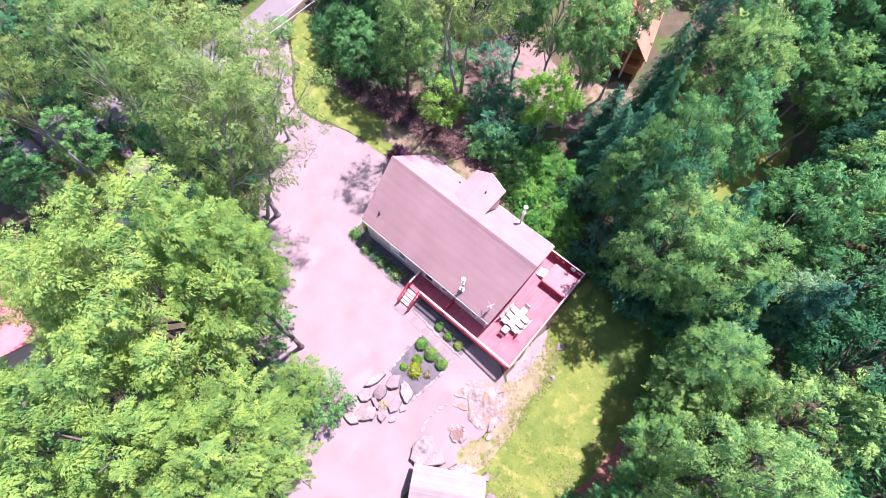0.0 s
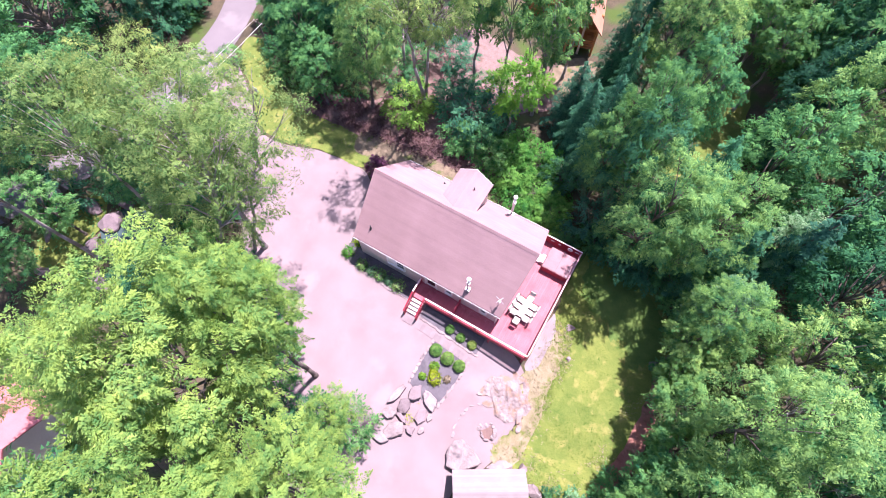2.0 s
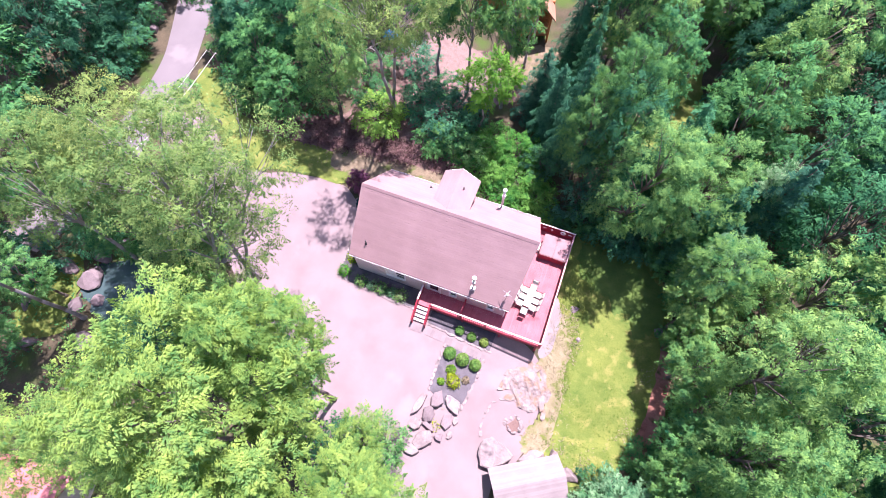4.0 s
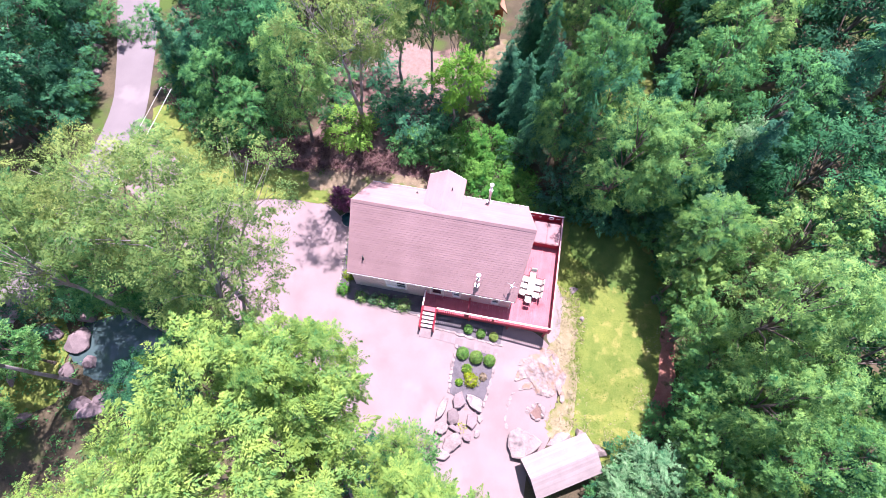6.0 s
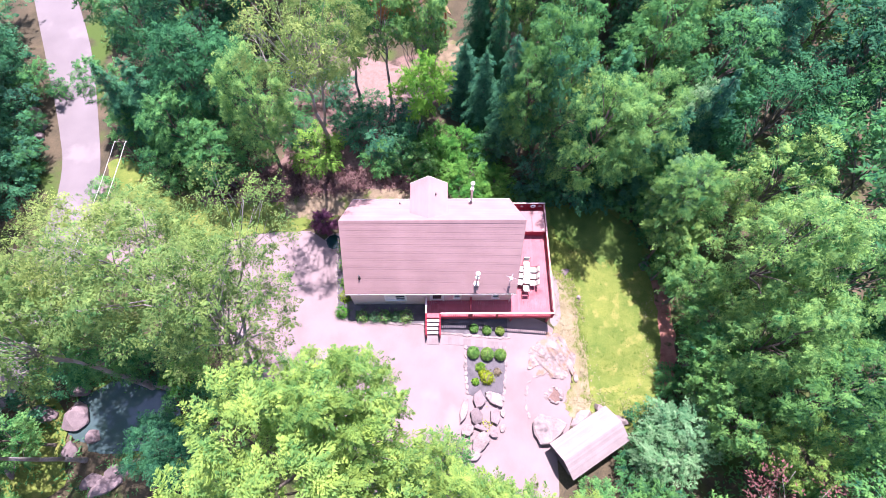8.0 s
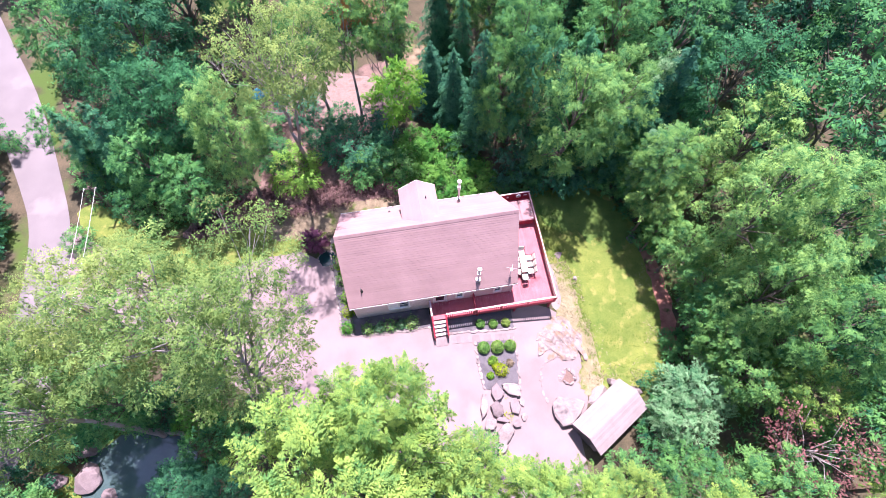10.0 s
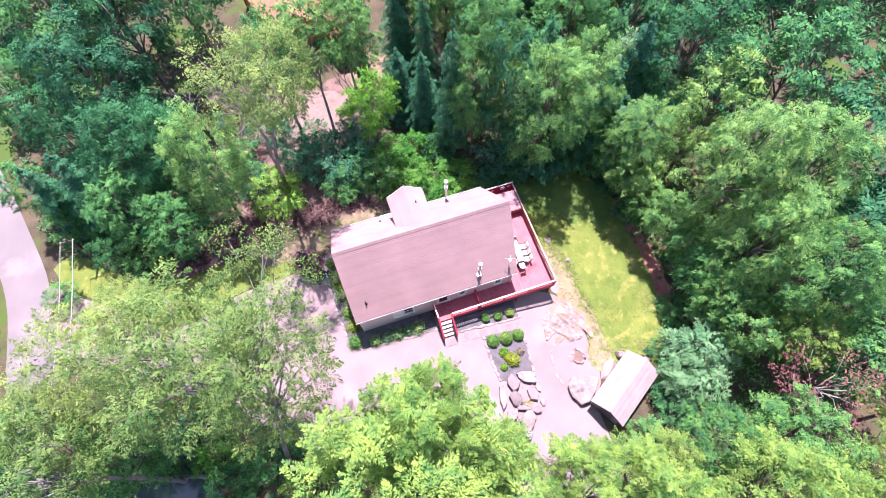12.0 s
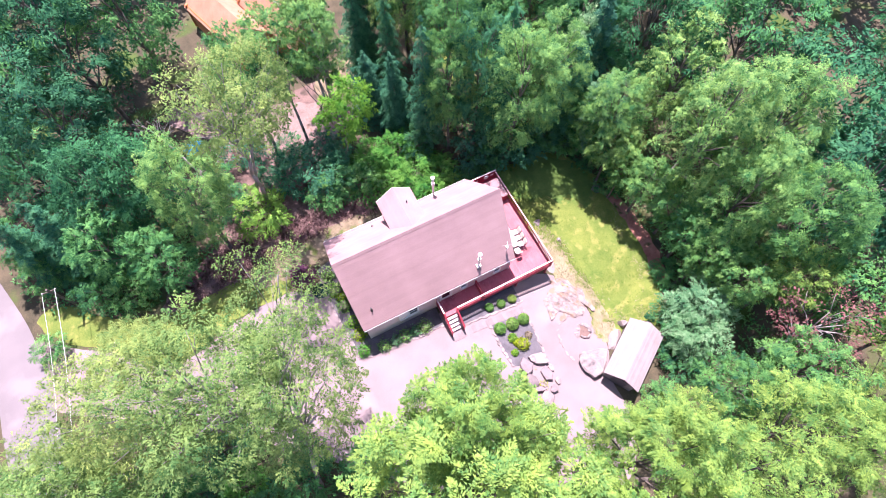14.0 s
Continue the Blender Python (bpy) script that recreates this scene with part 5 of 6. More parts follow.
TREES = """bright -5.0 -16.3 22.4 5.1|bright -3.7 -13.7 21.6 3.0|bright 2.6 -18.9 20.4 3.5|bright -1.5 -22.0 22.6 4.6|sunny -9.3 -18.7 19.3 2.7|sunny 0.4 -15.4 9.4 1.9|sunny 8.9 -18.8 10.0 1.9|sunny 12.8 -21.8 13.5 3.2|sunny 6.4 -21.4 18 3.0
far -6.5 -27 20 4.6|crest 13.2 -18.8 9.6 2.5|sage 17.4 -13.6 3.2 2.3|sage 15.6 -15.2 3.0 2.0|crest 18.4 1.0 7.4 2.4|silver 18.9 3.6 9.0 1.9|silver 20.2 9.6 10.0 2.0|crest 19.4 -2.9 6.2 2.3|crest 18.5 -0.9 5.2 1.7|crest 20.2 -5.8 5.4 2.4|mid 19.9 -8.2 6.4 2.3|crest 19.3 -10.6 7.2 2.2|mid 18.6 4.6 6.5 2.4|crest 17.2 -20.0 11 3.2
airy -9.4 -8.1 21.8 3.5 -13.6 -11.6|airy -13.4 -7.4 21.6 3.9|sparse -9.0 -4.8 22.4 3.2 -14 -8|airy -17.6 -5.8 19.6 3.4|airy -18.4 -1.6 14 2.6|airy -20.8 -7.2 17 2.8|airy -24.4 -6.0 13 2.4|mid -26.8 -14.0 8.5 2.1|sunny -14 -21.5 14 3.0
tall -20.9 -10.0 19 3.2|tall -24.4 -15.0 19 2.8|dark -15.4 -15.0 7.5 2.0|dark -17.8 -14.2 6.2 2.1|mid -29 -7 14 3.6|mid -33 -19 15 4.0|mid -31.6 -12.0 14 3.4|mid -33.6 -16.5 13 3.4|far -37 -10 15 4.4|far -37 -2 15 4.2|far -38.5 5 15 4.2
fine 18.9 2.8 10.0 3.0|finecrest 21.5 -3.8 17.0 3.7|finecrest 21.3 -8.8 14.0 3.2|rust 20.9 -18.2 10.0 2.8|sunny 22.4 -14.8 8.2 2.6|finecrest 23.4 -12.0 14.5 3.6|finecrest 25.4 -5.5 15.5 4.0|crest 24.2 2.5 13.5 3.4|crest 20.2 -13.2 8.0 2.7|far 25.5 -18 10 3.4|fardark 28.5 -12 15 4.4|fardark 29.5 2 16 4.6|fardark 30.5 -5 15 4.6
fine 12.2 6.8 14.6 3.6|fine 16.0 8.0 12.8 3.3|dark 9.6 9.0 14.6 2.6|teal 18.0 7.2 10.0 2.8|fine 7.4 9.7 13.5 2.3|teal 5.9 11.0 13.5 1.9|fine 8.9 11.2 16.4 2.9|teal 14.0 11.4 11.5 3.0|teal 21 9.0 11.5 3.2|mid 17.8 14.8 14.2 3.4|mid 22.6 13 13 4.0|dark 25.4 8.0 13.5 3.6|mid 10.6 16.2 15 3.0|teal 4.2 13.6 9.0 2.1|teal 2.6 15.6 8.0 2.2|sunny 20.6 -23.6 12 3.2|sunny 25.0 -21.2 12 3.0|sunny 16.6 -25.0 13 3.2|mid 20.2 33.0 15 3.4|mid 13.4 34.0 14 3.0|mid 16.6 35.4 15 3.2|mid 20.4 27.6 14 2.8|mid -31.0 -20.0 14 3.6|mid -26.8 -18.6 7.5 2.2|dark 18.6 30.6 13 2.8|dark 19.0 23.4 12 2.6
fine 8.6 20.5 16 3.4|slim 13.8 29.0 10.5 2.3|slim 15.6 27.6 10 2.2|mid 18.4 28.6 10 2.4|fine 14.8 35.4 13 3.0|mid 19.6 28.0 13 2.8|mid 9.0 26.5 16 3.4|crest 20.5 19.5 15 3.6|mid 22.5 25 16 4.2|teal 19.6 24.0 12 2.6|far 10.0 38 16 4.4|far 17 41 16 4.6|dark 22.0 31.5 16 4.4|dark 19.5 36.5 16 4.2|teal 24.5 38 16 4.4|dark 27 31 16 4.6|dark 14 43.5 16 4.6|dark 32 29 16 4.4|dark 12.0 36.0 15 3.6|teal 27.5 16 15 4.2|dark 29 22 16 4.6
finecrest -13.0 9.2 14.2 3.0 -13.6 8.8|tall -6.5 8.8 19.6 2.9 -10.0 12.3|high -8.1 6.4 20.8 2.9 -9.4 11.4|slim -6.7 15.2 14.5 2.2 -6.8 15.6|slim -4.0 15.7 15.0 2.0|teal 5.6 17.4 12.0 1.7|teal 3.9 20.4 12 2.0|young -0.6 10.4 11.6 1.9 -1.6 12.4|slim -0.6 15.5 14.0 1.9|mid -17.4 7.0 8.0 2.2|mid -20.2 9.2 10.0 2.6|dark -18.8 12.6 13.0 3.2|dark -16.4 12.2 13.0 2.8|teal -22.6 11.4 10.5 2.5|teal -25.4 12.0 9.5 2.3|dark -23.6 17.2 11.5 2.8|slim -1.0 17.8 14 2.0|mid 7.2 22.0 15.0 2.3|teal 4.9 22.3 15.5 2.4|slim 0.0 20.8 14.5 2.0|mid -21.6 -8.4 9.5 2.6
dark -20 18.5 15 3.6|mid -27.2 21.5 13 3.0|fardark -23 24.5 16 3.8|fardark -29.5 29 15 3.4|dark -17.5 23.5 17 3.8|fardark -13 25.5 17 3.6|fardark -14 32 17 4.2|fardark -20 31 17 4.4|fardark -27 37 17 4.6|dark -41 19.4 14 3.4|dark -38.4 12.6 13 3.0|dark -37.4 8.6 12 3.0|dark -37.0 3.4 13 3.0|dark -39.6 15.6 10 2.6|far -43 3.5 15 4.4|far -42 -6 15 4.4|fardark 33 13 15 4.2|fardark 35 21 16 4.4|fardark 38 16 15 4.4|fardark 40 26 16 4.6|mid -27.8 14.2 8 2.0"""
TREES = [[w if i == 0 else float(w) for i, w in enumerate(s.split())] for s in TREES.replace("\n", "|").split("|")]
for k, x, y, top, R, *foot in TREES:
    plant(k, x, y, top, R, foot or None)
# woods farther off, on a loose grid outside the open ground
rnd = random.Random(11)
taken = [(t[1], t[2]) for t in TREES]
for gx in range(-56, 72, 9):
    for gy in range(-38, 58, 9):
        x, y = gx + rnd.uniform(-2.4, 2.4), gy + rnd.uniform(-2.4, 2.4)
        road_x = -31.2 if y < 9 else -31.2 - 0.52 * (y - 9)
        inner = -32 < x < 26 and -26 < y < 24
        cabins = -13 < x < 8 and 18 < y < 38
        house_s = -25 < x < -14 and -33 < y < -21
        clear = 11 < x < 18.5 and 15 < y < 37
        if inner or cabins or house_s or clear or abs(x - road_x) < 5.5 or min(math.hypot(x - a, y - b) for a, b in taken) < 4.5:
            continue
        plant("fardark" if 24 < x < 46 and -24 < y < 34 or x < -34 and 0 < y < 30 else "distant", x, y, rnd.uniform(12.5, 17.5), rnd.uniform(3.6, 4.8))
# undergrowth
BUSHES = """darkbush -38.8 15.2 4.0 2.6|darkbush -37.8 12.2 3.6 2.4|darkbush -36.8 9.2 3.6 2.4|darkbush -36.2 6.0 4.0 2.6|darkbush -41.2 20.0 4.5 2.8|darkbush -42.8 24.6 4.5 3.0|darkbush -40.4 17.4 5.0 2.6|bush -36.4 13.6 1.6 1.0|bush -35.2 8.2 1.4 1.0|darkbush -39.8 12.0 5.0 2.8|darkbush -38.6 8.0 5.0 2.8|darkbush -43.6 22.0 5.0 3.0|darkbush -7.4 12.6 2.6 1.8|bush -11.8 12.0 2.2 1.6|darkbush -9.4 16.8 2.6 1.9|bush -5.8 14.8 2.0 1.5|bush -12.4 14.6 2.4 1.6
darkbush -4.9 11.4 3.5 2.7|fernbush -10.2 9.8 2.8 2.2|bush -4.8 9.2 2.2 1.6|bush -1.0 9.2 2.0 1.8|fernbush 1.2 8.4 1.9 1.7|fernbush 3.4 8.0 1.7 1.8|fernbush 5.2 7.2 1.6 1.6|fernbush 2.2 6.6 1.2 1.3|fernbush 4.0 6.4 1.1 1.2|bush -2.8 9.8 2.4 1.7|fernbush 0.4 10.6 2.4 1.8|fernbush 2.4 10.4 2.4 1.8|bush 4.6 10.2 2.8 1.7
darkbush -3.0 13.2 3.0 1.6|bush -21.4 7.2 3.0 1.6|bush -23.4 8.4 3.0 1.6|darkbush -2.2 12.0 2.8 1.4|bush 17.8 6.0 2.0 1.6|bush 18.8 3.4 0.8 1.4|bush 19.4 0.2 0.6 1.4|bush 18.6 -9.8 1.0 1.5|bush 16.2 -12.8 2.0 1.8|bush 14.4 -15.8 2.0 1.7|bush 11.2 -17.6 1.8 1.5|darkbush 11.4 6.4 3.0 1.8|darkbush 14.2 6.8 2.6 1.8|bush 9.6 6.6 2.5 1.4|bush 7.4 5.8 1.5 1.2|darkbush 8.4 7.4 4.0 1.8|darkbush 12.8 7.2 3.4 2.0|darkbush 10.6 7.6 4.2 1.8|bush 16.4 6.9 2.2 1.6|fernbush 6.2 5.4 0.9 1.0
bush -23.2 -7.4 1.8 1.4|bush -20.6 -8.4 2.2 1.6|fernbush -18.0 -9.4 2.0 1.5|bush -25.8 -7.4 2.0 1.4|bush -17.2 -11.6 2.4 1.6|bush 1.0 -15.2 4.0 1.8|bush -2.0 -16.8 5.0 2.2|bush -6.0 -14.6 4.2 2.0|bush -9.8 -12.2 4.0 1.8|bush -13.5 -10.6 4.0 2.0|bush -18 -6.6 3.0 1.8|darkbush -26.5 -9.2 3.6 1.8|darkbush -29.4 -12.6 4 2|bush -28 6.2 1.8 1.2|bush -36 9 3 2|bush -36.4 17.5 3 2|bush -26 12 4 2"""
for item in BUSHES.replace("\n", "|").split("|"):
    k, x, y, top, R = item.split()
    plant(k, float(x), float(y), gz(float(x), float(y)) + float(top), float(R))
plant("maroon", -9.0, 2.9, 2.3, 0.85)
for x, y, hgt, r, seed, words in ((-13.2, 13.6, 12.0, 0.17, 8, "bare grey dead tree with forked branches"), (-1.2, 16.2, 9.5, 0.09, 14, "thin bare dead tree with pale twigs"), (-2.0, 16.6, 8.5, 0.07, 21, "thin bare dead tree with pale twigs"), (21.9, -2.4, 13.0, 0.13, 33, "bare dead tree showing through the green crowns")):
    dead = empty("dead_tree", (x, y, gz(x, y)), words, "tree")
    new("trunk", bare_mesh("trunk", seed, hgt, r, M["pale_bark"])).parent = dead


# clipped and loose shrubs in the beds
def ball_mesh(seed, r, material, n, leaf, squash=0.95, loose=0.06):
    rnd = np.random.default_rng(seed)
    d = unit(rnd.normal(size=(n, 3)))
    d = d[d[:, 2] > -0.55]
    pos = d * r * (1 + loose * rnd.normal(size=(len(d), 1)))
    pos[:, 2] = (pos[:, 2] * squash) + r * 0.62
    return leaf_mesh("foliage", pos, d + rnd.normal(size=d.shape) * 0.55, rnd.normal(size=d.shape), leaf, material, rnd, 0.6)


def garden_shrub(x, y, r, material, seed, label, leaf=0.09, n=2600, squash=0.95, loose=0.06, group=""):
    ob = empty("garden_shrub", (x, y, gz(x, y) + 0.04), label, "shrub", group)
    new("foliage", ball_mesh(seed, r, material, n, leaf, squash, loose)).parent = ob
    bm = bmesh.new()
    bmesh.ops.create_icosphere(bm, subdivisions=2, radius=r * 0.86, matrix=Matrix.Translation((0, 0, r * 0.6)) @ Matrix.Diagonal((1, 1, squash, 1)))
    part("twig_core", bm, M["bark"], ob)
    tube_bm = bmesh.new()
    tube(tube_bm, (0, 0, -0.1), (0, 0, r * 0.4), 0.04, 0.03)
    part("stem", tube_bm, M["bark"], ob)
    return ob


for i, (x, y) in enumerate(((2.98, -7.62), (4.03, -7.72), (5.05, -7.74))):
    garden_shrub(x, y, (0.44, 0.47, 0.42)[i], L["hedge"], 200 + i, "clipped round green shrub in the planting bed", group="round shrubs in the planter")
for i, (x, y) in enumerate(((3.08, -5.72), (4.09, -5.85), (5.10, -5.88))):
    garden_shrub(x, y, 0.33, L["hedge"], 210 + i, "small clipped round shrub before the deck", n=1500, group="round shrubs by the deck")
for i, (x, y, r, m_) in enumerate(((3.93, -9.44, 0.46, "yellow"), (3.5, -8.7, 0.30, "lime"), (3.08, -9.75, 0.22, "lime"), (4.75, -9.0, 0.22, "straw"), (3.6, -9.1, 0.24, "yellow"))):
    garden_shrub(x, y, r, L[m_], 220 + i, "loose yellow-green shrub in the planting bed", 0.13, 700, 0.8, 0.2)
for i, (x, y, r, m_) in enumerate(((-5.6, -4.75, 0.40, "light"), (-4.6, -4.8, 0.34, "sage"), (-3.85, -4.75, 0.42, "light"), (-2.2, -4.8, 0.44, "light"), (-2.95, -4.8, 0.34, "sage"), (-7.15, -4.4, 0.42, "lime"), (-6.95, -3.1, 0.42, "yellow"), (-6.95, -1.9, 0.45, "lime"), (-7.1, -0.4, 0.5, "hedge"), (-7.2, 1.1, 0.55, "lime"), (-7.0, 0.4, 0.35, "yellow"), (-7.3, 2.6, 0.4, "hedge"))):
    garden_shrub(x, y, r, L[m_], 240 + i, "loose leafy shrub in the bed along the house wall", 0.13, 620, 0.85, 0.34)


# ---- beds, paving and edging ----
drape("house_bed", smooth_loop([(-6.5, -3.7), (-6.7, -5.05), (-3.5, -5.2), (-0.75, -5.3), (-0.7, -3.75)], 1), 0.05, M["mulch"], "dark mulch bed along the house front", category="garden bed", step=0.9)
drape("side_bed", smooth_loop([(-6.1, 4), (-7.9, 3.6), (-7.95, 0), (-7.6, -4.6), (-6.7, -5.0), (-6.1, -3.7)], 1), 0.045, M["mulch"], "dark mulch bed along the house side", category="garden bed", step=0.9)
drape("porch_bed", smooth_loop([(0.55, -3.75), (0.55, -5.95), (3.2, -6.2), (5.7, -6.3), (5.8, -3.75)], 1), 0.05, M["mulch"], "dark mulch bed under the porch deck", category="garden bed", step=0.9)
drape("planting_bed", smooth_loop([(2.45, -7.05), (5.45, -7.0), (5.35, -9.2), (5.0, -11.0), (3.9, -11.2), (2.5, -10.6)], 1), 0.05, M["mulch"], "dark mulch planting bed edged with stones", category="garden bed", step=0.9)


def edging(name, pts, label, gap=0.24, size=0.12, seed=3, material="rock"):
    e = empty(name, (*pts[0], gz(*pts[0])), label, "edging")
    rnd = random.Random(seed)
    forms = []
    for i in range(4):
        bm = slab_mesh(300 + i + seed, 6)
        me = bpy.data.meshes.new("stone")
        bm.to_mesh(me)
        bm.free()
        forms.append(finish(me, M[material]))
    for a, b in zip(pts, pts[1:]):
        n = max(1, int(math.hypot(b[0] - a[0], b[1] - a[1]) / gap))
        for i in range(n):
            f = (i + rnd.uniform(0.3, 0.7)) / n
            x, y = a[0] + (b[0] - a[0]) * f, a[1] + (b[1] - a[1]) * f
            ob = new("stone", forms[rnd.randrange(4)])
            ob.parent = e
            ob.location = (x - e.location.x + rnd.uniform(-0.04, 0.04), y - e.location.y + rnd.uniform(-0.04, 0.04), gz(x, y) - e.location.z + 0.05)
            ob.rotation_euler = (0, 0, math.atan2(b[1] - a[1], b[0] - a[0]) + rnd.uniform(-0.5, 0.5))
            s = size * rnd.uniform(0.75, 1.3)
            ob.scale = (s * rnd.uniform(1.1, 2.6), s * rnd.uniform(0.7, 1.2), s * 0.55)


edging("stone_edging", [(-7.95, 3.4), (-7.98, 0), (-7.62, -4.6), (-6.7, -5.1), (-3.5, -5.25), (-0.75, -5.35)], "row of rough pale stones edging the house bed", 0.30, 0.09, 4)
edging("stone_edging", [(2.4, -7.0), (2.38, -9.0), (2.42, -10.7)], "row of long pale stones edging the planting bed", 0.3, 0.13, 5)
edging("stone_edging", [(5.5, -7.0), (5.42, -9.2), (5.1, -11.1)], "row of pale stones edging the planting bed", 0.28, 0.11, 6)
edging("stone_edging", [(0.6, -6.05), (3.2, -6.28), (5.8, -6.38)], "row of pale stones before the deck bed", 0.22, 0.10, 7)
edging("stone_edging", [(9.9, -9.4), (9.2, -8.9), (8.0, -9.0), (7.05, -9.8), (6.8, -11.2), (7.1, -12.3)], "loose ring of small pale stones round the fire pit", 0.42, 0.10, 8)


ring = [(-8.25 + 0.78 * math.cos(a / 3), 1.75 + 0.72 * math.sin(a / 3)) for a in range(20)]
drape("garden_pond", ring[:19], 0.06, M["pool"], "small round garden pond of dark teal water", category="pond", step=0.9)
edging("stone_edging", ring, "ring of small pale stones round the garden pond", 0.2, 0.085, 9)


def pavers():
    walkway = empty("walkway", (0.7, -6.5, gz(0.7, -6.5)), "path of pinkish grey pavers before the deck", "walkway", kind="structure")
    bm = boxes((0, 0.285, 0, 0.56, 0, 0.05), bevel=0.012)
    me = bpy.data.meshes.new("paver")
    bm.to_mesh(me)
    bm.free()
    finish(me, M["paver"])
    for i in range(16):
        x = 0.75 + i * 0.30
        y = -6.92 - 0.025 * i
        ob = new("paver", me)
        ob.parent = walkway
        ob.location = (x - 0.7, y + 6.5, gz(x, y) - walkway.location.z)
        ob.rotation_euler = (0, 0, radians(-1.2 + (i * 7 % 5) * 0.5))


pavers()
bm = boxes((-0.55, 0.40, -6.95, -6.47, 0.0, 0.06), bevel=0.015)
tagged(part("step_pad", bm, M["slab"], None, "grey stone pad at the foot of the stairs"), category="pad")

# ---- fallen logs ----
def fallen_log(a, b, r0, r1, seed, material, label):
    """A trunk on its side from a to b with a slight bow and the stubs of broken limbs."""
    rnd = random.Random(seed)
    a, b = Vector(a), Vector(b)
    bm, n = bmesh.new(), 7
    pts = [a.lerp(b, i / n) + Vector((rnd.uniform(-0.07, 0.07), rnd.uniform(-0.07, 0.07), 0.12 * math.sin(math.pi * i / n))) for i in range(n + 1)]
    for i in range(n):
        tube(bm, pts[i], pts[i + 1], r0 + (r1 - r0) * i / n, r0 + (r1 - r0) * (i + 1) / n, 10)
    log = empty("fallen_log", a, label, "log")
    bmesh.ops.translate(bm, verts=bm.verts[:], vec=-a)
    part("trunk", bm, material, log, "", True)
    for i in range(4):
        q = pts[1 + i] - a
        bm = bmesh.new()
        tube(bm, q, q + Vector((rnd.uniform(-0.5, 0.5), rnd.uniform(-0.5, 0.5), rnd.uniform(0.25, 0.7))), 0.05, 0.02, 6)
        part("branch_stub", bm, material, log)


fallen_log((-25.4, -8.6, 0.24), (-19.0, -10.3, 0.12), 0.24, 0.16, 3, M["pale_bark"], "pale fallen log lying across the pond's edge")

# ---- poles and other small things ----
def utility_pole(x, y, h):
    up = empty("utility_pole", (x, y, gz(x, y)), "dark wooden utility pole with a crossarm beside the road", "pole", "utility poles")
    bm = bmesh.new()
    tube(bm, (0, 0, -0.3), (0, 0, h + 0.3), 0.11, 0.08, 12)
    part("post", bm, M["bark"], up)
    part("crossarm", boxes((-0.5, 0.5, -0.035, 0.035, h - 0.08, h)), M["bark"], up)
    for dx in (-0.45, 0.45):
        bm = bmesh.new()
        tube(bm, (dx, 0, h), (dx, 0, h + 0.1), 0.04, 0.03)
        part("insulator", bm, M["white"], up)


utility_pole(-25.65, 9.05, 4.0)
utility_pole(-27.0, -5.4, 4.0)
for dx, r in ((-0.45, 0.012), (0.45, 0.018)):
    bm = bmesh.new()
    a, b = Vector((-25.65 + dx, 9.05, 4.1 + gz(-25.65, 9.05))), Vector((-27.0 + dx, -5.4, 4.1 + gz(-27.0, -5.4)))
    n = 12
    pts = [a.lerp(b, i / n) - Vector((0, 0, 0.5 * math.sin(math.pi * i / n))) for i in range(n + 1)]
    for p, q in zip(pts, pts[1:]):
        tube(bm, p, q, r, r, 6)
    tagged(part("power_line", bm, M["white"], None, "pale overhead wire strung between poles"), category="wire", group="overhead wires")
mb = empty("sign_post", (-23.8, 4.6, gz(-23.8, 4.6)), "small white sign board on a post beside the drive", "sign")
part("post", boxes((-0.03, 0.03, -0.03, 0.03, -0.2, 0.8)), M["pole"], mb)
part("board", boxes((-0.25, 0.25, -0.015, 0.015, 0.35, 0.95), bevel=0.008), M["white"], mb)
rock(-13.6, 20.0, 1.0, 0.7, 0.5, 20, 400, "blue", "tarpaulin", "blue tarpaulin over a low heap in the woods")["category"] = "tarpaulin"


# ---- grass, brush and ground cover ----
def inside(pts, x, y):
    hit = False
    for (x0, y0), (x1, y1) in zip(pts, pts[1:] + pts[:1]):
        if (y0 > y) != (y1 > y) and x < (x1 - x0) * (y - y0) / (y1 - y0) + x0:
            hit = not hit
    return hit


def scatter(name, pts, per_m2, material, label, size, height, seed, upright=0.5, category="grass", blades=3, aspect=0.3, patchy=0.0):
    """Tufts of small blades over an area, as one object."""
    rnd = np.random.default_rng(seed)
    xs, ys = [p[0] for p in pts], [p[1] for p in pts]
    n = int(per_m2 * (max(xs) - min(xs)) * (max(ys) - min(ys)))
    C, N, T = [], [], []
    for x, y in zip(rnd.uniform(min(xs), max(xs), n), rnd.uniform(min(ys), max(ys), n)):
        if not inside(pts, x, y) or noise.noise(Vector((x * 0.7, y * 0.7, seed))) < patchy - 0.35:
            continue
        g = gz(x, y)
        for _ in range(blades):
            C.append((x + rnd.normal() * size, y + rnd.normal() * size, g + height * rnd.uniform(0.3, 1.0)))
    C = np.array(C)
    N = rnd.normal(size=C.shape) * upright + np.array([0, 0, 1.0])
    T = rnd.normal(size=C.shape) + np.array([0, 0, upright])
    ob = new(name, leaf_mesh(name, C, N, T, size, material, rnd, aspect))
    return tagged(ob, label, category, kind="stuff")


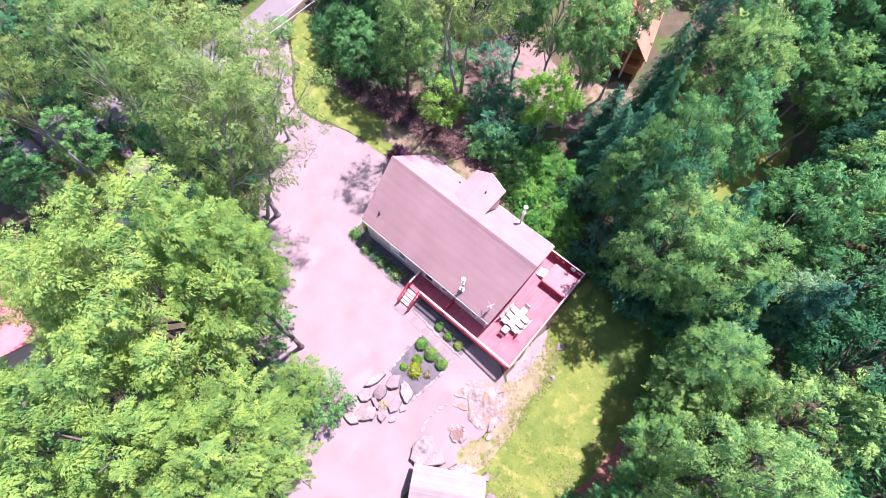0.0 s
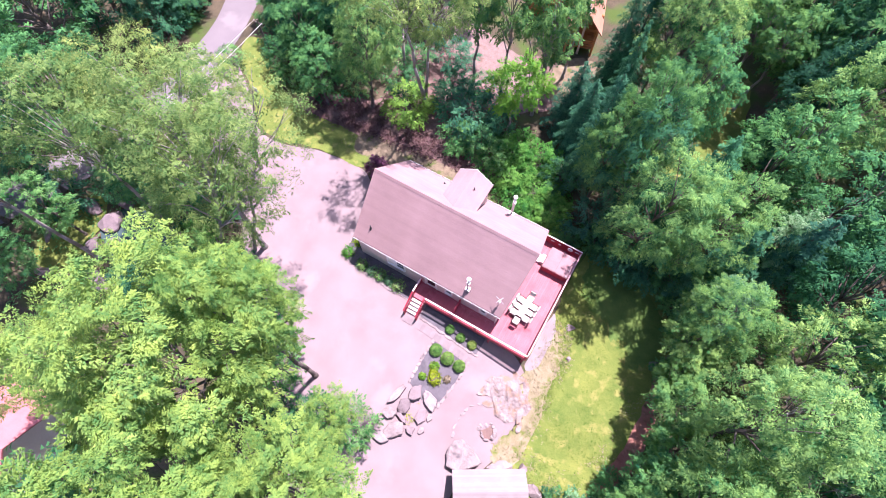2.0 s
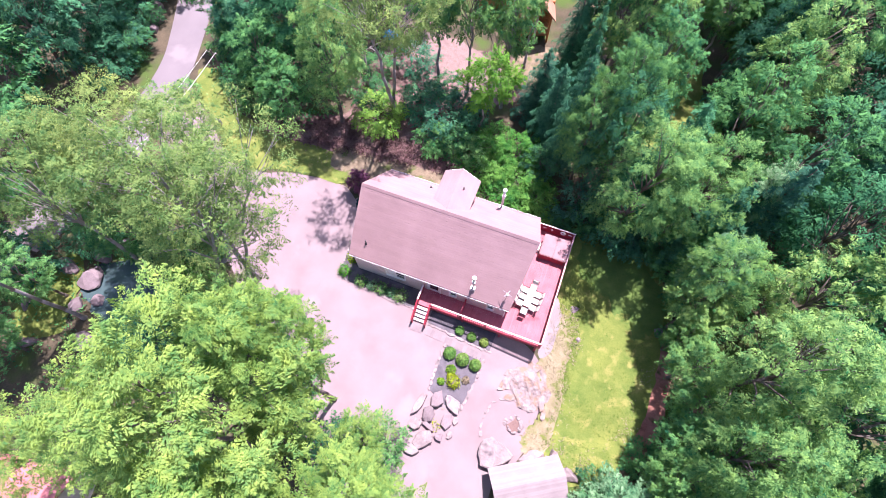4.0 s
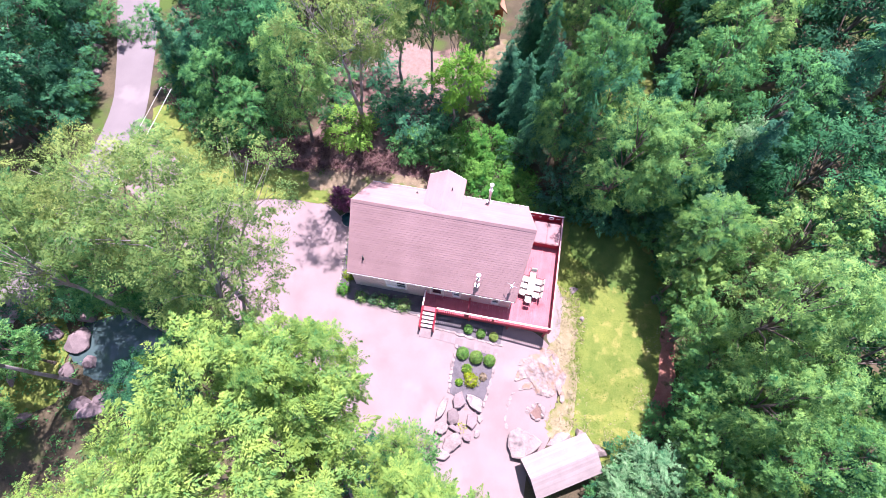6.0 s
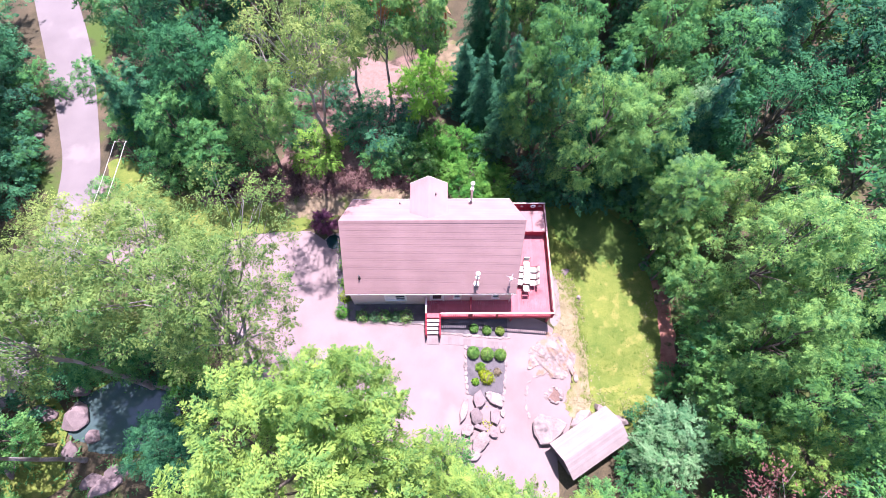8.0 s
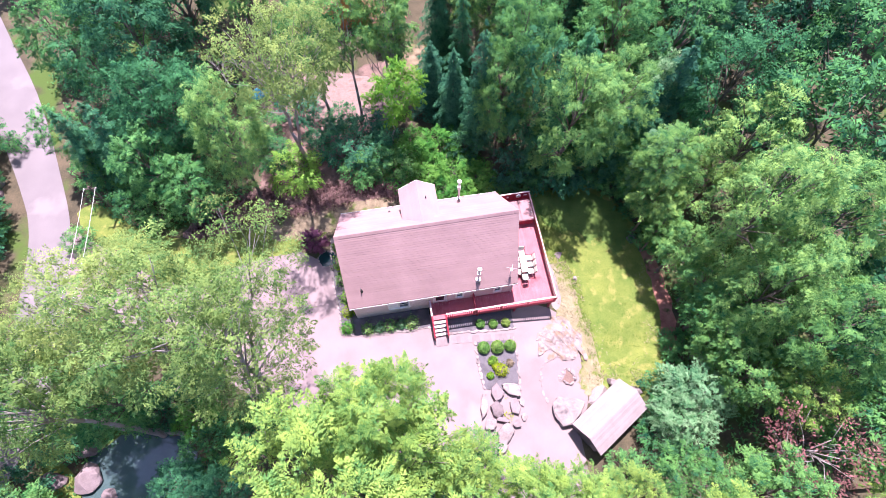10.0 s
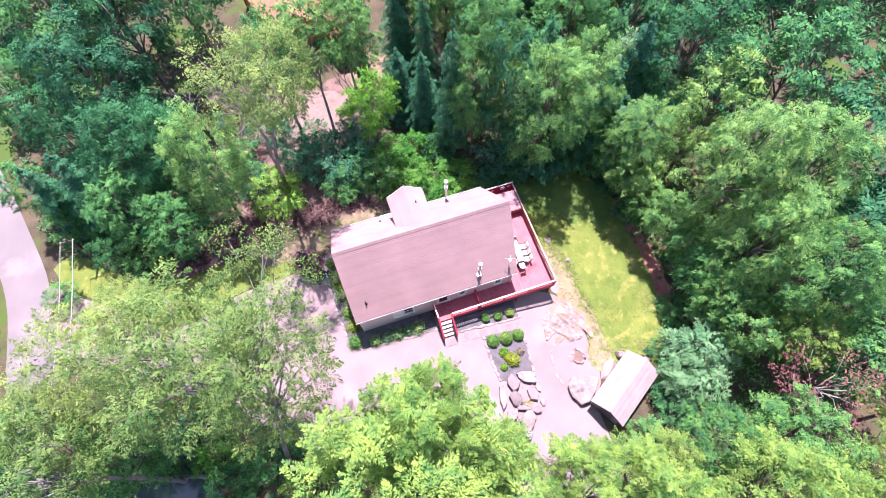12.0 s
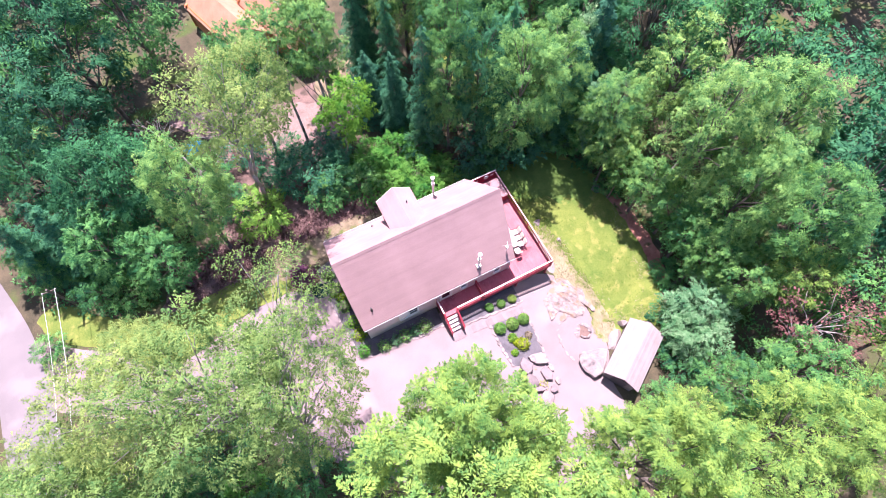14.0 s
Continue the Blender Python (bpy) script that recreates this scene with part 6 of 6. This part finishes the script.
# blades over that sheet, in the same shade-toned green
scatter("lawn_blades", [(10.0, 5.2), (10.4, 2.6), (12.5, 1.2), (14.2, 0.4), (17.2, -0.4), (18.4, 2.0), (16.3, 5.6), (13, 6.4)], 60, L["green"], "short green lawn blades with shade toned into their colour", 0.15, 0.035, 21, 0.3)
scatter("lawn_blades", [(9.4, -0.2), (10.2, -4), (11.2, -7), (11.4, -10), (11.2, -12), (13, -13.2), (16.5, -12.2), (18.2, -8), (18.9, -3), (18.2, 0.4), (15.4, 1.8), (12.6, 2.6), (10.4, 3.4)], 60, L["turf"], "short uneven blades of lawn grass", 0.16, 0.035, 1, 0.3)
scatter("straw_tufts", [(9.3, -5.2), (9.2, -0.5), (11.2, -0.8), (12.4, -3), (12.5, -6.2), (13.0, -9), (13.4, -12.8), (10.4, -12.4), (9.8, -11.2), (10.4, -9), (11.0, -7.6), (9.6, -6.3)], 50, L["straw"], "bleached tufts of straw and dry grass", 0.16, 0.05, 2, 0.4, patchy=0.25)
scatter("straw_tufts", [(16.0, -12.6), (17.6, -10.5), (18.4, -6), (18.4, -2), (17.2, -3), (16.8, -8), (14.2, -11.2), (12.6, -12.6)], 22, L["straw"], "bleached tufts of straw and dry grass", 0.16, 0.05, 12, 0.4, patchy=0.3)
scatter("verge_blades", [(-10.6, 2.9), (-15.2, 2.6), (-18.6, 1.6), (-21.4, 2.0), (-24.4, 4.6), (-27.2, 6.5), (-29.2, 9.5), (-27, 10), (-23.5, 6.8), (-19, 5.4), (-14.5, 5.6), (-10.2, 5.4), (-8, 4.6)], 16, L["turf"], "short uneven grass blades beside the drive", 0.16, 0.035, 3, 0.3)
scatter("straw_tufts", [(-14.5, 4.0), (-9.2, 3.6), (-6.5, 4.4), (-2.5, 4.8), (2, 5.0), (2, 6.4), (-6, 6.9), (-9.5, 6.6), (-14.6, 6.2)], 22, L["straw"], "bleached straw and dead stalks behind the house", 0.17, 0.05, 4, 0.4, patchy=0.2)
scatter("dead_brush", [(-19.5, 5.2), (-14, 5.6), (-10, 6.2), (-5, 6.4), (-0.5, 6.4), (-0.8, 8.6), (-4, 10), (-8, 8.8), (-11, 10), (-15, 8.6), (-19, 7.6)], 70, L["brush"], "tangle of dark purplish dead brush on the bank", 0.26, 0.32, 5, 1.2, "brush", 3, 0.22, 0.15)
scatter("ground_ferns", [(-2.6, 6.8), (0.5, 6.2), (5.5, 5.6), (7.0, 6.2), (6.2, 11.5), (0, 12.5), (-2.6, 11)], 16, L["fern"], "low bright green ferns behind the house", 0.26, 0.7, 6, 0.5, "ferns", 4, 0.4)
scatter("ground_ferns", [(-29, -24), (-31, -8), (-24, -6.5), (-17, -9.5), (-13, -13), (-14, -20), (-20, -24)], 4, L["mid"], "low green plants on the shaded ground", 0.24, 0.3, 7, 0.5, "ferns", 4, 0.4, 0.3)
scatter("ground_ferns", [(18.6, 6), (19.3, 0), (19.8, -8), (18.4, -12.5), (14.5, -14.5), (16, -20), (26, -20), (27, 12), (14, 16), (8, 14), (8.6, 6.2), (13, 7)], 4, L["mid"], "low green undergrowth beneath the trees", 0.3, 0.4, 8, 0.5, "ferns", 4, 0.45, 0.1)
scatter("ground_ferns", [(-29, 10.5), (-24, 7.4), (-18, 6.2), (-13, 11), (-15, 24), (-22, 34), (-36, 34), (-31, 18)], 4, L["mid"], "low green undergrowth beneath the trees", 0.3, 0.4, 9, 0.5, "ferns", 4, 0.45, 0.1)
scatter("bed_weeds", [(3.5, -11.7), (4.2, -11.5), (4.1, -13.0), (3.5, -12.9)], 60, L["yellow"], "yellow-green weeds between the rocks", 0.12, 0.25, 10, 0.5, "weeds", 3, 0.4)
